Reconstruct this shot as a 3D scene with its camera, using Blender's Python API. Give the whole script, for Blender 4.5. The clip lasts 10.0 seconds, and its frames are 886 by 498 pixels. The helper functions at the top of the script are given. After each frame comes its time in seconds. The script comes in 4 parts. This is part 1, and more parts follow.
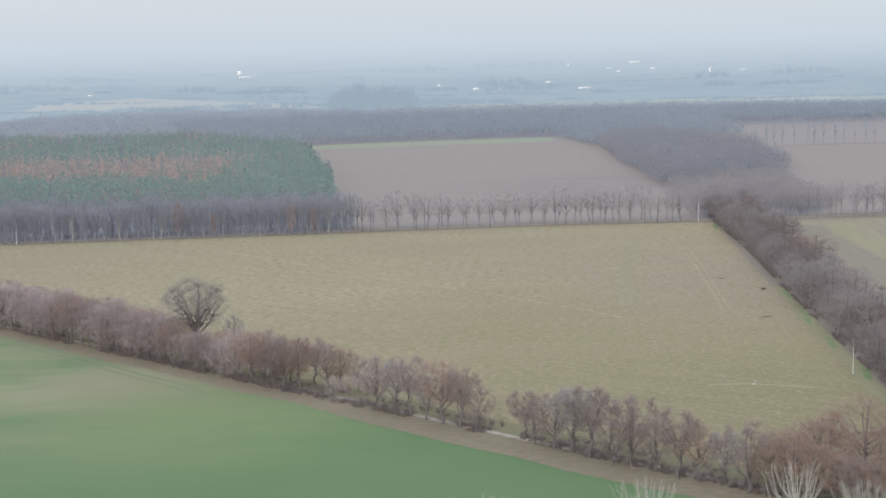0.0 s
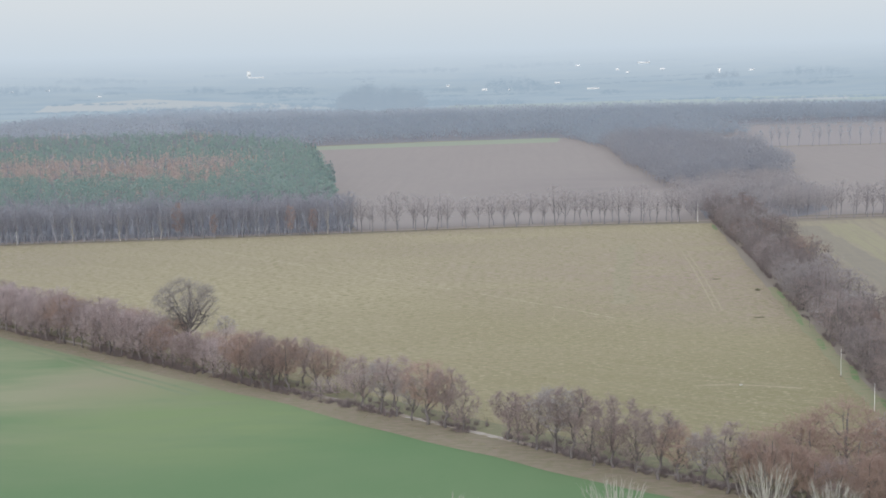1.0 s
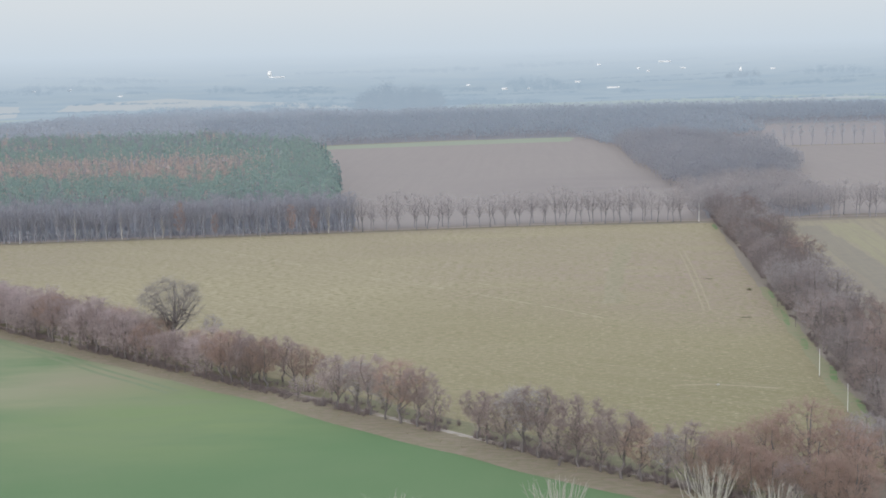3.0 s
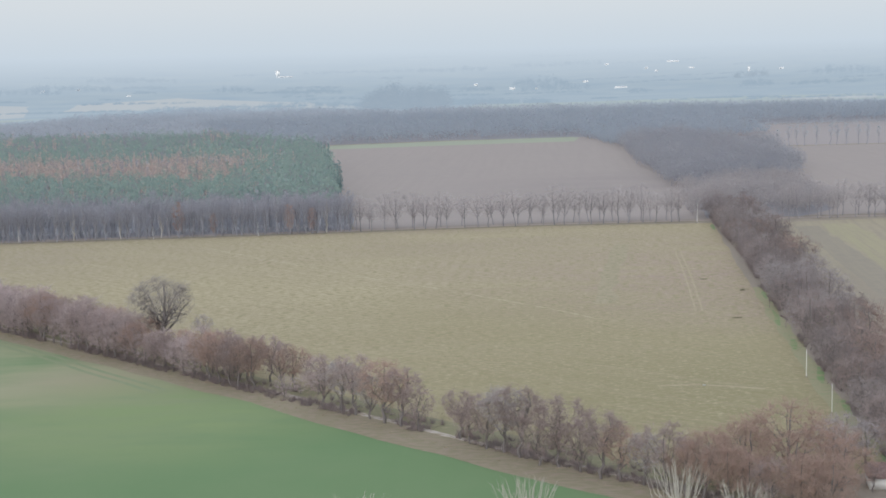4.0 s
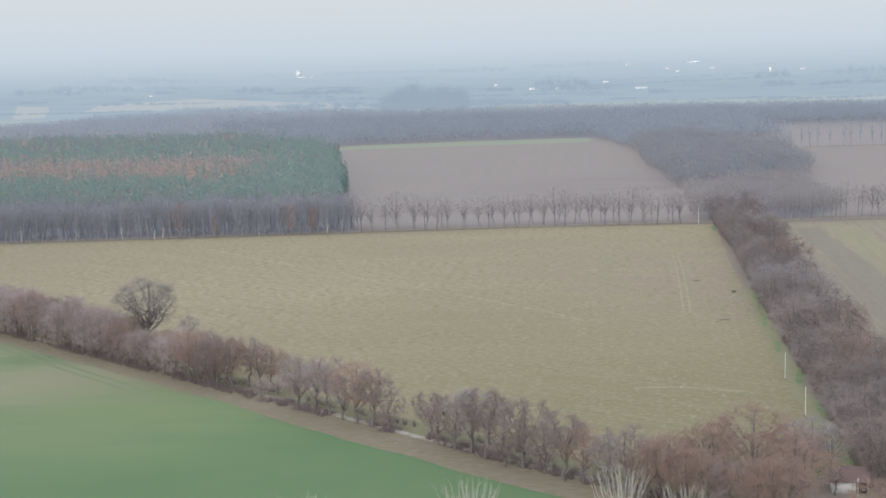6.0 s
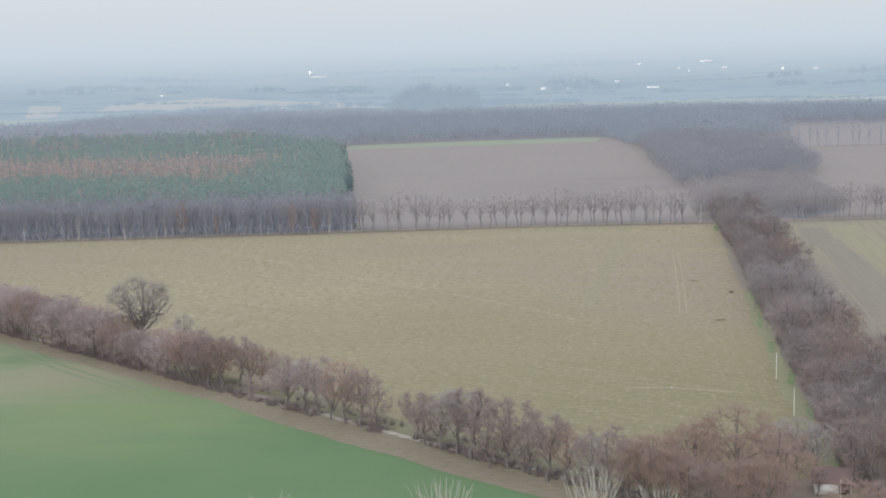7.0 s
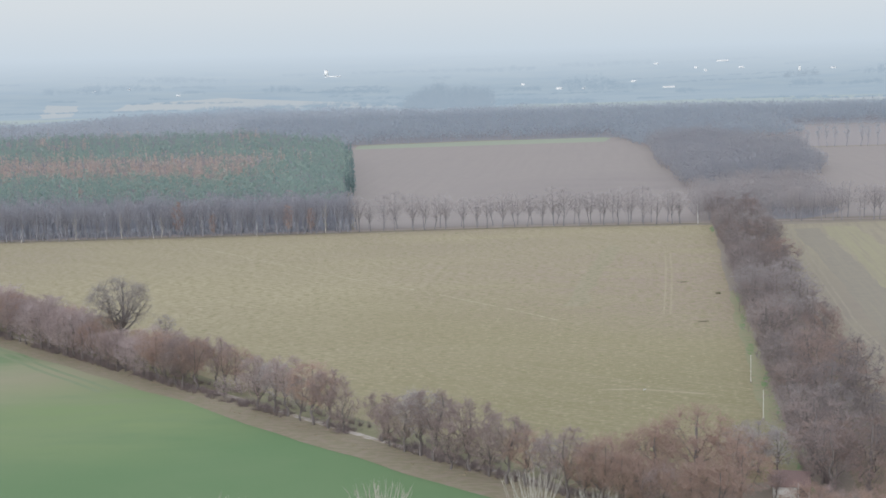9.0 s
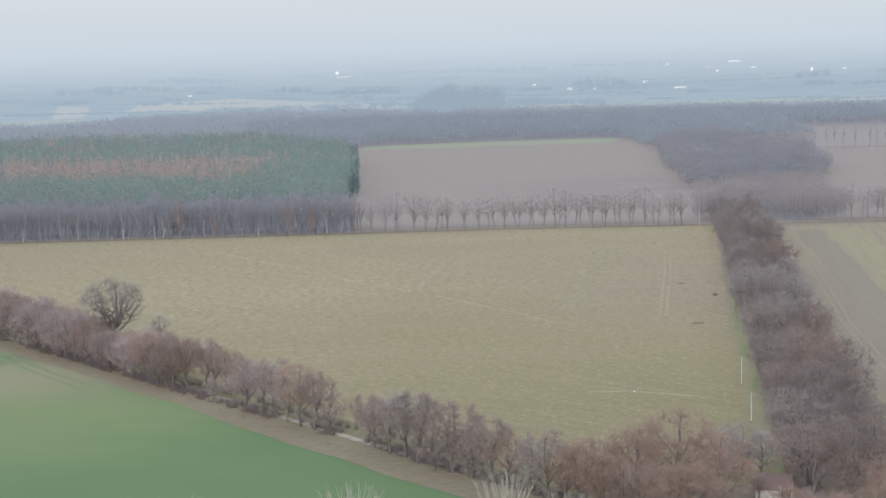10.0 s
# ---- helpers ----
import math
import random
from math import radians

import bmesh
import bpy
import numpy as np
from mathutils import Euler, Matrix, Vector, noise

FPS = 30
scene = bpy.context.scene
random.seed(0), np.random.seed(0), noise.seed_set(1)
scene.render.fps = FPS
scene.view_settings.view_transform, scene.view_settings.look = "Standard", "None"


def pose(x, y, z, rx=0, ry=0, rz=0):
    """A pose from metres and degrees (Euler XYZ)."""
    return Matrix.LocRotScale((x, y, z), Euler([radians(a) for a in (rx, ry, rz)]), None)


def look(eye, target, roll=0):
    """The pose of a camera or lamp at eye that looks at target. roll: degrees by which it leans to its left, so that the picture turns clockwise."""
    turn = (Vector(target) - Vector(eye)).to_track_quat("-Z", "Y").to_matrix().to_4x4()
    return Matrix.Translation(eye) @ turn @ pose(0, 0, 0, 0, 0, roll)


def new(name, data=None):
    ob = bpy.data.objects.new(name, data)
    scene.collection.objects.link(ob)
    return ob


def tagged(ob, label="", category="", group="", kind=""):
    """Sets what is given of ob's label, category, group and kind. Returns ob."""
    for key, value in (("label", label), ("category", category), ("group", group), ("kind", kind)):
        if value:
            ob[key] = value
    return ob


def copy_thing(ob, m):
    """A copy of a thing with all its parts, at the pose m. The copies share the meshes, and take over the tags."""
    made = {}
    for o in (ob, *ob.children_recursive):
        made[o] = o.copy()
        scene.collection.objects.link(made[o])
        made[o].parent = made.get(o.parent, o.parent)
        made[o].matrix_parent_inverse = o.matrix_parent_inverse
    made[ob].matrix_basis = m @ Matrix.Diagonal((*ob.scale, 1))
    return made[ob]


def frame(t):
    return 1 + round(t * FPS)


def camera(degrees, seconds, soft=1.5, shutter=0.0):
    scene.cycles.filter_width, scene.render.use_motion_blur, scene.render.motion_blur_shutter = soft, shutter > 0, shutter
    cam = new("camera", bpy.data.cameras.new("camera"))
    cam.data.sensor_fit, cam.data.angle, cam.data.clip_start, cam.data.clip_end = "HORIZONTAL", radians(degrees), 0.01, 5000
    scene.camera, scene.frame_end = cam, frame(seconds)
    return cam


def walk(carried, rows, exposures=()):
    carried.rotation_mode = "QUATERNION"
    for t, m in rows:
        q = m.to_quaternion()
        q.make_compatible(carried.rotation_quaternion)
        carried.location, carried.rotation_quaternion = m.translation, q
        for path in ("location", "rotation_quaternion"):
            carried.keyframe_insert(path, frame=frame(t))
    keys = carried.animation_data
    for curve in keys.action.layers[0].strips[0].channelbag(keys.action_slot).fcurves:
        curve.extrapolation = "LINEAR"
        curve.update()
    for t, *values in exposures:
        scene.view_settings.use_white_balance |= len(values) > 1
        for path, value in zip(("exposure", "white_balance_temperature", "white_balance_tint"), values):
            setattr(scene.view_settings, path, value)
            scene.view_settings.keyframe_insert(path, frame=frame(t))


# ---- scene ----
cam = camera(36.5, 10.0, soft=1.65)
PATH = [
    (0, (-29.03, 4.09, 80.0), (-22.19, 102.97, 66.71), -1.27),
    (0.5, (-26.13, 3.47, 80.0), (-19.68, 102.37, 66.74), -1.29),
    (1, (-23.23, 2.89, 80.0), (-17.19, 101.83, 66.78), -1.30),
    (1.5, (-20.33, 2.36, 80.0), (-14.70, 101.33, 66.83), -1.33),
    (2, (-17.43, 1.88, 80.0), (-12.20, 100.87, 66.85), -1.36),
    (2.5, (-14.53, 1.44, 80.0), (-9.81, 100.46, 66.78), -1.37),
    (4, (-5.81, 0.43, 80.0), (-2.26, 99.49, 66.75), -1.38),
    (4.5, (-2.91, 0.19, 80.0), (0.29, 99.27, 66.81), -1.35),
    (5, (0.00, 0.00, 80.0), (2.77, 99.10, 66.87), -1.36),
    (5.5, (2.91, -0.14, 80.0), (5.20, 98.96, 66.85), -1.37),
    (7, (11.64, -0.29, 80.0), (12.44, 98.83, 66.80), -1.39),
    (7.5, (14.55, -0.24, 80.0), (14.89, 98.89, 66.87), -1.39),
    (8, (17.47, -0.14, 80.0), (17.54, 98.99, 66.89), -1.38),
    (8.5, (20.38, 0.00, 80.0), (20.14, 99.13, 66.87), -1.38),
    (9, (23.30, 0.19, 80.0), (22.67, 99.32, 66.81), -1.42),
    (9.5, (26.21, 0.44, 80.0), (25.15, 99.56, 66.83), -1.43),
    (10, (29.13, 0.72, 80.0), (27.54, 99.85, 66.87), -1.44),
]
walk(cam, [(t, look(eye, target, roll)) for t, eye, target, roll in PATH], [(0, 0.08, 6190, 10), (10, 0.08, 6190, 10)])

# ---------------------------------------------------------------- light
SUN_HEIGHT, SUN_TURN = radians(24), radians(215)
world = bpy.data.worlds.new("overcast_sky")
scene.world = world
world.use_nodes = True
wn, wl = world.node_tree.nodes, world.node_tree.links
background = wn["Background"]
sky = wn.new("ShaderNodeTexSky")
sky.sky_type, sky.sun_disc = "NISHITA", False
sky.sun_elevation, sky.sun_rotation = SUN_HEIGHT, SUN_TURN
sky.dust_density, sky.air_density = 4.0, 1.5
sky_scale = wn.new("ShaderNodeVectorMath")
sky_scale.operation = "SCALE"
sky_scale.inputs["Scale"].default_value = 0.07
cloud_coord = wn.new("ShaderNodeTexCoord")
cloud_split = wn.new("ShaderNodeSeparateXYZ")
cloud_ramp = wn.new("ShaderNodeValToRGB")
ramp = cloud_ramp.color_ramp
ramp.elements[0].position, ramp.elements[0].color = 0.0, (0.565, 0.665, 0.74, 1)
ramp.elements[1].position, ramp.elements[1].color = 1.0, (0.86, 0.92, 1.0, 1)
for place, colour in ((0.014, (0.622, 0.692, 0.744, 1)), (0.05, (0.7, 0.734, 0.748, 1)), (0.12, (0.765, 0.778, 0.77, 1)), (0.4, (0.84, 0.89, 0.95, 1))):
    ramp.elements.new(place).color = colour
cloud_mix = wn.new("ShaderNodeMix")
cloud_mix.data_type = "RGBA"
cloud_mix.inputs["Factor"].default_value = 0.9
wl.new(cloud_coord.outputs["Generated"], cloud_split.inputs[0])
wl.new(cloud_split.outputs["Z"], cloud_ramp.inputs["Fac"])
wl.new(sky.outputs[0], sky_scale.inputs[0])
wl.new(sky_scale.outputs[0], cloud_mix.inputs["A"])
wl.new(cloud_ramp.outputs["Color"], cloud_mix.inputs["B"])
wl.new(cloud_mix.outputs["Result"], background.inputs["Color"])
background.inputs["Strength"].default_value = 1.0

sun_lamp = bpy.data.lights.new("sun", "SUN")
sun_lamp.energy, sun_lamp.angle, sun_lamp.color = 1.5, radians(60), (1.0, 0.97, 0.93)
sun = new("sun", sun_lamp)
sun.rotation_euler = (radians(62), 0, radians(-25))
sun.location = (0, 0, 400)


# ---------------------------------------------------------------- materials
def material(name, colours, scales=(0.05, 0.6), stretch=(1, 1, 1), rough=0.95, bump=0.0, bump_scale=2.0, translucent=0.0, island=0.0, per_object=0.0, fleck=None, patch=(), mown=None):
    """A matt natural surface: two scales of noise between the given colours, fine relief, chance per piece."""
    m = bpy.data.materials.new(name)
    m.use_nodes = True
    n, l = m.node_tree.nodes, m.node_tree.links
    bsdf = n["Principled BSDF"]
    bsdf.inputs["Roughness"].default_value = rough
    bsdf.inputs["Specular IOR Level"].default_value = 0.15
    coord = n.new("ShaderNodeTexCoord")
    mapping = n.new("ShaderNodeMapping")
    mapping.inputs["Scale"].default_value = stretch
    l.new(coord.outputs["Object"], mapping.inputs[0])

    def wave(scale, detail, source):
        tex = n.new("ShaderNodeTexNoise")
        tex.inputs["Scale"].default_value, tex.inputs["Detail"].default_value = scale, detail
        tex.inputs["Roughness"].default_value = 0.6
        l.new(source, tex.inputs["Vector"])
        return tex.outputs["Fac"]

    def mixed(factor, a, b):
        mix = n.new("ShaderNodeMix")
        mix.data_type = "RGBA"
        l.new(factor, mix.inputs["Factor"])
        for socket, value in (("A", a), ("B", b)):
            if isinstance(value, tuple):
                mix.inputs[socket].default_value = (*value, 1)
            else:
                l.new(value, mix.inputs[socket])
        return mix.outputs["Result"]

    def sharpen(value, low, high):
        r = n.new("ShaderNodeMapRange")
        r.inputs["From Min"].default_value, r.inputs["From Max"].default_value = low, high
        l.new(value, r.inputs["Value"])
        return r.outputs["Result"]

    big = sharpen(wave(scales[0], 4, coord.outputs["Object"]), 0.35, 0.65)
    fine = sharpen(wave(scales[1], 5, mapping.outputs[0]), 0.3, 0.7)
    colour = mixed(fine, mixed(big, colours[0], colours[1]), colours[2])
    for tint, scale, centre, reach in patch:
        away = n.new("ShaderNodeVectorMath")
        away.operation = "DISTANCE"
        away.inputs[1].default_value = (*centre, 0)
        l.new(coord.outputs["Object"], away.inputs[0])
        near = sharpen(away.outputs["Value"], reach, reach * 0.25)
        pmap = n.new("ShaderNodeMapping")
        pmap.inputs["Rotation"].default_value = (0, 0, radians(46))
        pmap.inputs["Scale"].default_value = (0.5, 1.6, 1)
        l.new(coord.outputs["Object"], pmap.inputs[0])
        both = n.new("ShaderNodeMath")
        both.operation = "MULTIPLY"
        l.new(near, both.inputs[0])
        l.new(sharpen(wave(scale * 2, 4, pmap.outputs[0]), 0.27, 0.58), both.inputs[1])
        colour = mixed(both.outputs[0], colour, tint)
    if mown:
        turn, long, short, tint, low, high = mown
        mmap = n.new("ShaderNodeMapping")
        mmap.vector_type = "TEXTURE"
        mmap.inputs["Rotation"].default_value = (0, 0, radians(turn))
        mmap.inputs["Scale"].default_value = (long, short, 1)
        l.new(coord.outputs["Object"], mmap.inputs[0])
        colour = mixed(sharpen(wave(1.0, 5, mmap.outputs[0]), low, high), colour, tint)
    if fleck:
        tint, share, grain = fleck if len(fleck) == 3 else (*fleck, 0.9)
        fmap = n.new("ShaderNodeMapping")
        fmap.vector_type = "TEXTURE"
        fmap.inputs["Rotation"].default_value = (0, 0, radians(-8))
        fmap.inputs["Scale"].default_value = (2.8, 0.95, 1)
        l.new(coord.outputs["Object"], fmap.inputs[0])
        colour = mixed(sharpen(wave(grain, 7, fmap.outputs[0]), 0.80 - share, 0.90 - share), colour, tint)
        colour = mixed(sharpen(wave(grain * 1.6, 6, fmap.outputs[0]), 0.54, 0.7), colour, tuple(min(1.0, c * 1.1) for c in colours[2]))
    for kind, force in (("island", island), ("object", per_object)):
        if force:
            info = n.new("ShaderNodeNewGeometry" if kind == "island" else "ShaderNodeObjectInfo")
            hsv = n.new("ShaderNodeHueSaturation")
            value = n.new("ShaderNodeMapRange")
            value.inputs["To Min"].default_value, value.inputs["To Max"].default_value = 1 - force, 1 + force
            l.new(info.outputs["Random Per Island" if kind == "island" else "Random"], value.inputs["Value"])
            l.new(value.outputs["Result"], hsv.inputs["Value"])
            l.new(colour, hsv.inputs["Color"])
            colour = hsv.outputs["Color"]
    l.new(colour, bsdf.inputs["Base Color"])
    if bump:
        b = n.new("ShaderNodeBump")
        b.inputs["Strength"].default_value, b.inputs["Distance"].default_value = bump, 0.3
        l.new(wave(bump_scale, 4, mapping.outputs[0]), b.inputs["Height"])
        l.new(b.outputs[0], bsdf.inputs["Normal"])
    if translucent:
        thin = n.new("ShaderNodeBsdfTranslucent")
        l.new(colour, thin.inputs["Color"])
        blend = n.new("ShaderNodeMixShader")
        blend.inputs[0].default_value = translucent
        l.new(bsdf.outputs[0], blend.inputs[1])
        l.new(thin.outputs[0], blend.inputs[2])
        l.new(blend.outputs[0], n["Material Output"].inputs["Surface"])
    return m


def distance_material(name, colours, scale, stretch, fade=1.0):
    """Faint far land with the haze painted into its glowing colour, a plain backdrop that melts into the sky at the
    horizon.
    """
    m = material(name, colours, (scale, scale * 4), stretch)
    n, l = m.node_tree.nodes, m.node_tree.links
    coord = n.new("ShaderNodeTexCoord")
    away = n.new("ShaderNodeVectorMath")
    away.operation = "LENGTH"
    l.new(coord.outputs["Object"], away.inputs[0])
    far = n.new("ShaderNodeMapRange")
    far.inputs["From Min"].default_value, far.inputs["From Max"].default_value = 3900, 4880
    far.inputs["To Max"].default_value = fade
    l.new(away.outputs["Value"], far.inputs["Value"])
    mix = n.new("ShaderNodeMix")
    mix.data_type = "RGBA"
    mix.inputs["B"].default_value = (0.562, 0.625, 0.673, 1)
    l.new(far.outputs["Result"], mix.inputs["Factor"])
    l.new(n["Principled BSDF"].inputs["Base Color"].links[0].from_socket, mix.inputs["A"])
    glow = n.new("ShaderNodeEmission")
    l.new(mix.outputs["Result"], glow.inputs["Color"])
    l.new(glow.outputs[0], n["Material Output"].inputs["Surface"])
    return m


SOIL = material("soil_and_grass", ((0.28, 0.24, 0.2), (0.26, 0.235, 0.19), (0.3, 0.255, 0.215)), (0.01, 0.3), bump=0.25)
MEADOW = material("pale_winter_meadow", ((0.388, 0.332, 0.217), (0.356, 0.302, 0.208), (0.434, 0.373, 0.26)), (0.009, 0.35), bump=0.5, bump_scale=0.9, fleck=((0.262, 0.236, 0.136), 0.325, 1.0), mown=(-38, 70, 3.2, (0.33, 0.28, 0.19), 0.46, 0.74), patch=(((0.285, 0.25, 0.15), 0.015, (80, 320), 200), ((0.24, 0.214, 0.138), 0.03, (80, 305), 70), ((0.248, 0.222, 0.124), 0.5, (75, 310), 105), ((0.31, 0.265, 0.168), 0.02, (40, 400), 110), ((0.345, 0.264, 0.232), 0.02, (118, 520), 140), ((0.335, 0.262, 0.22), 0.05, (112, 440), 60), ((0.35, 0.288, 0.225), 0.012, (20, 640), 150), ((0.35, 0.293, 0.225), 0.012, (-190, 600), 140)))
CROP = material("winter_crop_green", ((0.137, 0.22, 0.107), (0.147, 0.223, 0.111), (0.156, 0.229, 0.117)), (0.02, 0.05), bump=0.2, bump_scale=3, patch=(((0.285, 0.29, 0.185), 0.013, (-118, 368), 115), ((0.31, 0.275, 0.195), 0.03, (-76, 350), 42), ((0.207, 0.265, 0.13), 0.03, (-62, 316), 55)))
PLOUGH = material("ploughed_earth", ((0.318, 0.279, 0.262), (0.3, 0.268, 0.255), (0.335, 0.292, 0.27)), (0.009, 0.1), bump=0.3, bump_scale=0.6, mown=(84, 160, 5.0, (0.306, 0.269, 0.253), 0.44, 0.8), patch=(((0.285, 0.25, 0.24), 0.01, (150, 900), 130),))
STUBBLE = material("stubble_field", ((0.325, 0.288, 0.205), (0.295, 0.255, 0.198), (0.352, 0.31, 0.225)), (0.012, 0.2), bump=0.25, mown=(78, 60, 2.5, (0.285, 0.248, 0.195), 0.42, 0.75), patch=(((0.275, 0.235, 0.195), 0.014, (165, 400), 170),))
YOUNG = material("young_green_strip", ((0.31, 0.335, 0.26), (0.315, 0.33, 0.258), (0.32, 0.342, 0.268)), (0.01, 0.1))
# paler copy of the ploughed earth, with haze mixed into its colour
HAZED_PLOUGH = material("hazed_far_earth", ((0.322, 0.29, 0.286), (0.312, 0.286, 0.285), (0.335, 0.3, 0.29)), (0.009, 0.1), bump=0.2, bump_scale=0.5)
VERGE = material("dry_grass_verge", ((0.285, 0.228, 0.188), (0.312, 0.245, 0.207), (0.262, 0.23, 0.162)), (0.09, 0.35), bump=0.25, fleck=((0.238, 0.212, 0.142), 0.35))
BRUSH = material("violet_brown_brushwood", ((0.3, 0.255, 0.253), (0.282, 0.25, 0.252), (0.325, 0.266, 0.255)), (0.1, 0.6), translucent=0.45, island=0.12)
DULL = material("thin_dull_turf", ((0.345, 0.298, 0.212), (0.325, 0.282, 0.205), (0.365, 0.315, 0.225)), (0.03, 0.3), bump=0.3, fleck=((0.25, 0.23, 0.14), 0.32, 1.0))
OLIVE = material("olive_rough_grass", ((0.29, 0.265, 0.17), (0.27, 0.225, 0.165), (0.33, 0.295, 0.2)), (0.08, 0.6), bump=0.3, fleck=((0.225, 0.215, 0.135), 0.45))
TRACK = material("pale_sand_track", ((0.46, 0.415, 0.37), (0.36, 0.315, 0.265), (0.5, 0.455, 0.41)), (0.08, 0.5), bump=0.3, fleck=((0.31, 0.26, 0.2), 0.33))
ROAD = material("dull_country_road", ((0.33, 0.285, 0.255), (0.3, 0.262, 0.235), (0.36, 0.31, 0.28)), (0.05, 0.4), bump=0.3)
LANE = material("pale_wheel_lane", ((0.225, 0.258, 0.158), (0.195, 0.248, 0.142), (0.245, 0.265, 0.17)), (0.04, 0.3))
LUSH = material("lush_grass", ((0.2, 0.25, 0.13), (0.24, 0.255, 0.15), (0.215, 0.262, 0.14)), (0.06, 0.4), bump=0.25, fleck=((0.3, 0.275, 0.18), 0.44))
BARK = material("grey_brown_bark", ((0.212, 0.19, 0.184), (0.242, 0.214, 0.208), (0.185, 0.166, 0.162)), (0.4, 3), (1, 1, 0.3), bump=0.6, bump_scale=6)
PALE_BARK = material("pale_poplar_bark", ((0.5, 0.46, 0.41), (0.45, 0.42, 0.37), (0.55, 0.51, 0.46)), (0.4, 3), (1, 1, 0.3))
# paler, bluer bark copy: haze over distant stems is in the colour
HAZED_BARK = material("hazed_grey_bark", ((0.33, 0.32, 0.345), (0.36, 0.35, 0.375), (0.295, 0.29, 0.315)), (0.4, 3), (1, 1, 0.3), per_object=0.2)
# bark copy lightened part way to imitate haze over the avenue
AVENUE_BARK = material("avenue_bark", ((0.265, 0.25, 0.262), (0.29, 0.275, 0.287), (0.24, 0.23, 0.242)), (0.4, 3), (1, 1, 0.3), per_object=0.2)
BELT_BARK = material("pale_grey_bark", ((0.23, 0.203, 0.198), (0.255, 0.225, 0.22), (0.205, 0.183, 0.178)), (0.4, 3), (1, 1, 0.3))
FAR_LITTER = material("far_leaf_litter", ((0.27, 0.26, 0.272), (0.29, 0.27, 0.275), (0.255, 0.25, 0.268)), (0.03, 0.2))
# floor colour lifted and cooled to imitate haze between the trunks
HAZED_LITTER = material("hazed_leaf_litter", ((0.29, 0.285, 0.305), (0.315, 0.285, 0.285), (0.27, 0.268, 0.29)), (0.03, 0.4))
STUBBLE_LANE = material("pale_stubble_band", ((0.315, 0.276, 0.218), (0.295, 0.26, 0.205), (0.335, 0.292, 0.228)), (0.05, 0.4), fleck=((0.285, 0.25, 0.195), 0.3, 0.5))
STUBBLE_DARK = material("worked_stubble", ((0.27, 0.24, 0.195), (0.255, 0.228, 0.19), (0.295, 0.26, 0.205)), (0.02, 0.25), bump=0.25, mown=(81, 60, 1.6, (0.305, 0.27, 0.205), 0.5, 0.75))
STUBBLE_GREEN = material("grassy_stubble", ((0.325, 0.298, 0.198), (0.305, 0.28, 0.192), (0.348, 0.312, 0.212)), (0.02, 0.25), bump=0.25, mown=(81, 60, 1.8, (0.298, 0.262, 0.2), 0.46, 0.72))
FOOTWORN = material("pale_trodden_grass", ((0.425, 0.372, 0.262), (0.365, 0.318, 0.21), (0.45, 0.395, 0.285)), (0.12, 0.6), fleck=((0.32, 0.282, 0.18), 0.34, 0.3))
FAINT_LANE = material("faint_dry_lane", ((0.385, 0.33, 0.23), (0.355, 0.305, 0.215), (0.4, 0.345, 0.245)), (0.05, 0.4), fleck=((0.335, 0.285, 0.195), 0.34, 0.5))
VIVID = material("vivid_green_grass", ((0.165, 0.255, 0.12), (0.22, 0.265, 0.14), (0.185, 0.27, 0.125)), (0.06, 0.4), bump=0.25, fleck=((0.27, 0.265, 0.16), 0.34, 0.5))
WEED = material("dark_withered_weeds", ((0.24, 0.225, 0.155), (0.26, 0.235, 0.165), (0.225, 0.22, 0.145)), (0.3, 2.0), translucent=0.3, island=0.2)
DRY_GRASS = material("dry_grass", ((0.38, 0.325, 0.21), (0.34, 0.295, 0.195), (0.42, 0.36, 0.25)), (0.03, 0.5), translucent=0.3, island=0.2)
TWIG = material("brown_violet_twigs", ((0.43, 0.352, 0.34), (0.41, 0.35, 0.343), (0.455, 0.361, 0.34)), (0.1, 1.0), translucent=0.5, per_object=0.13, island=0.1)
# lighter copy of the row's twigs, with distance haze in its colour
HAZED_LILAC_TWIG = material("hazed_lilac_brown_twigs", ((0.545, 0.462, 0.462), (0.525, 0.46, 0.466), (0.565, 0.466, 0.455)), (0.1, 1.0), translucent=0.5, per_object=0.12, island=0.1)
OAK_TWIG = material("grey_brown_oak_twigs", ((0.4, 0.365, 0.345), (0.38, 0.355, 0.34), (0.42, 0.375, 0.345)), (0.1, 1.0), translucent=0.4, island=0.15)
RED_TWIG = material("red_brown_twigs", ((0.455, 0.337, 0.292), (0.425, 0.33, 0.292), (0.478, 0.346, 0.29)), (0.1, 1.0), translucent=0.48, per_object=0.1, island=0.12)
RUSSET = material("russet_twigs_and_leaves", ((0.482, 0.362, 0.316), (0.452, 0.355, 0.316), (0.51, 0.372, 0.314)), (0.1, 1.0), translucent=0.5, per_object=0.1, island=0.12)
BELT_TWIG = material("belt_twigs", ((0.358, 0.312, 0.31), (0.335, 0.302, 0.306), (0.382, 0.324, 0.313)), (0.05, 0.14), translucent=0.5, per_object=0.2, island=0.06)
BELT_RUSSET = material("belt_russet_twigs", ((0.39, 0.304, 0.279), (0.368, 0.3, 0.279), (0.413, 0.313, 0.278)), (0.05, 0.14), translucent=0.5, per_object=0.18, island=0.06)
BELT_GREY = material("belt_grey_twigs", ((0.38, 0.345, 0.345), (0.358, 0.335, 0.343), (0.402, 0.354, 0.345)), (0.05, 0.14), translucent=0.5, per_object=0.18, island=0.06)
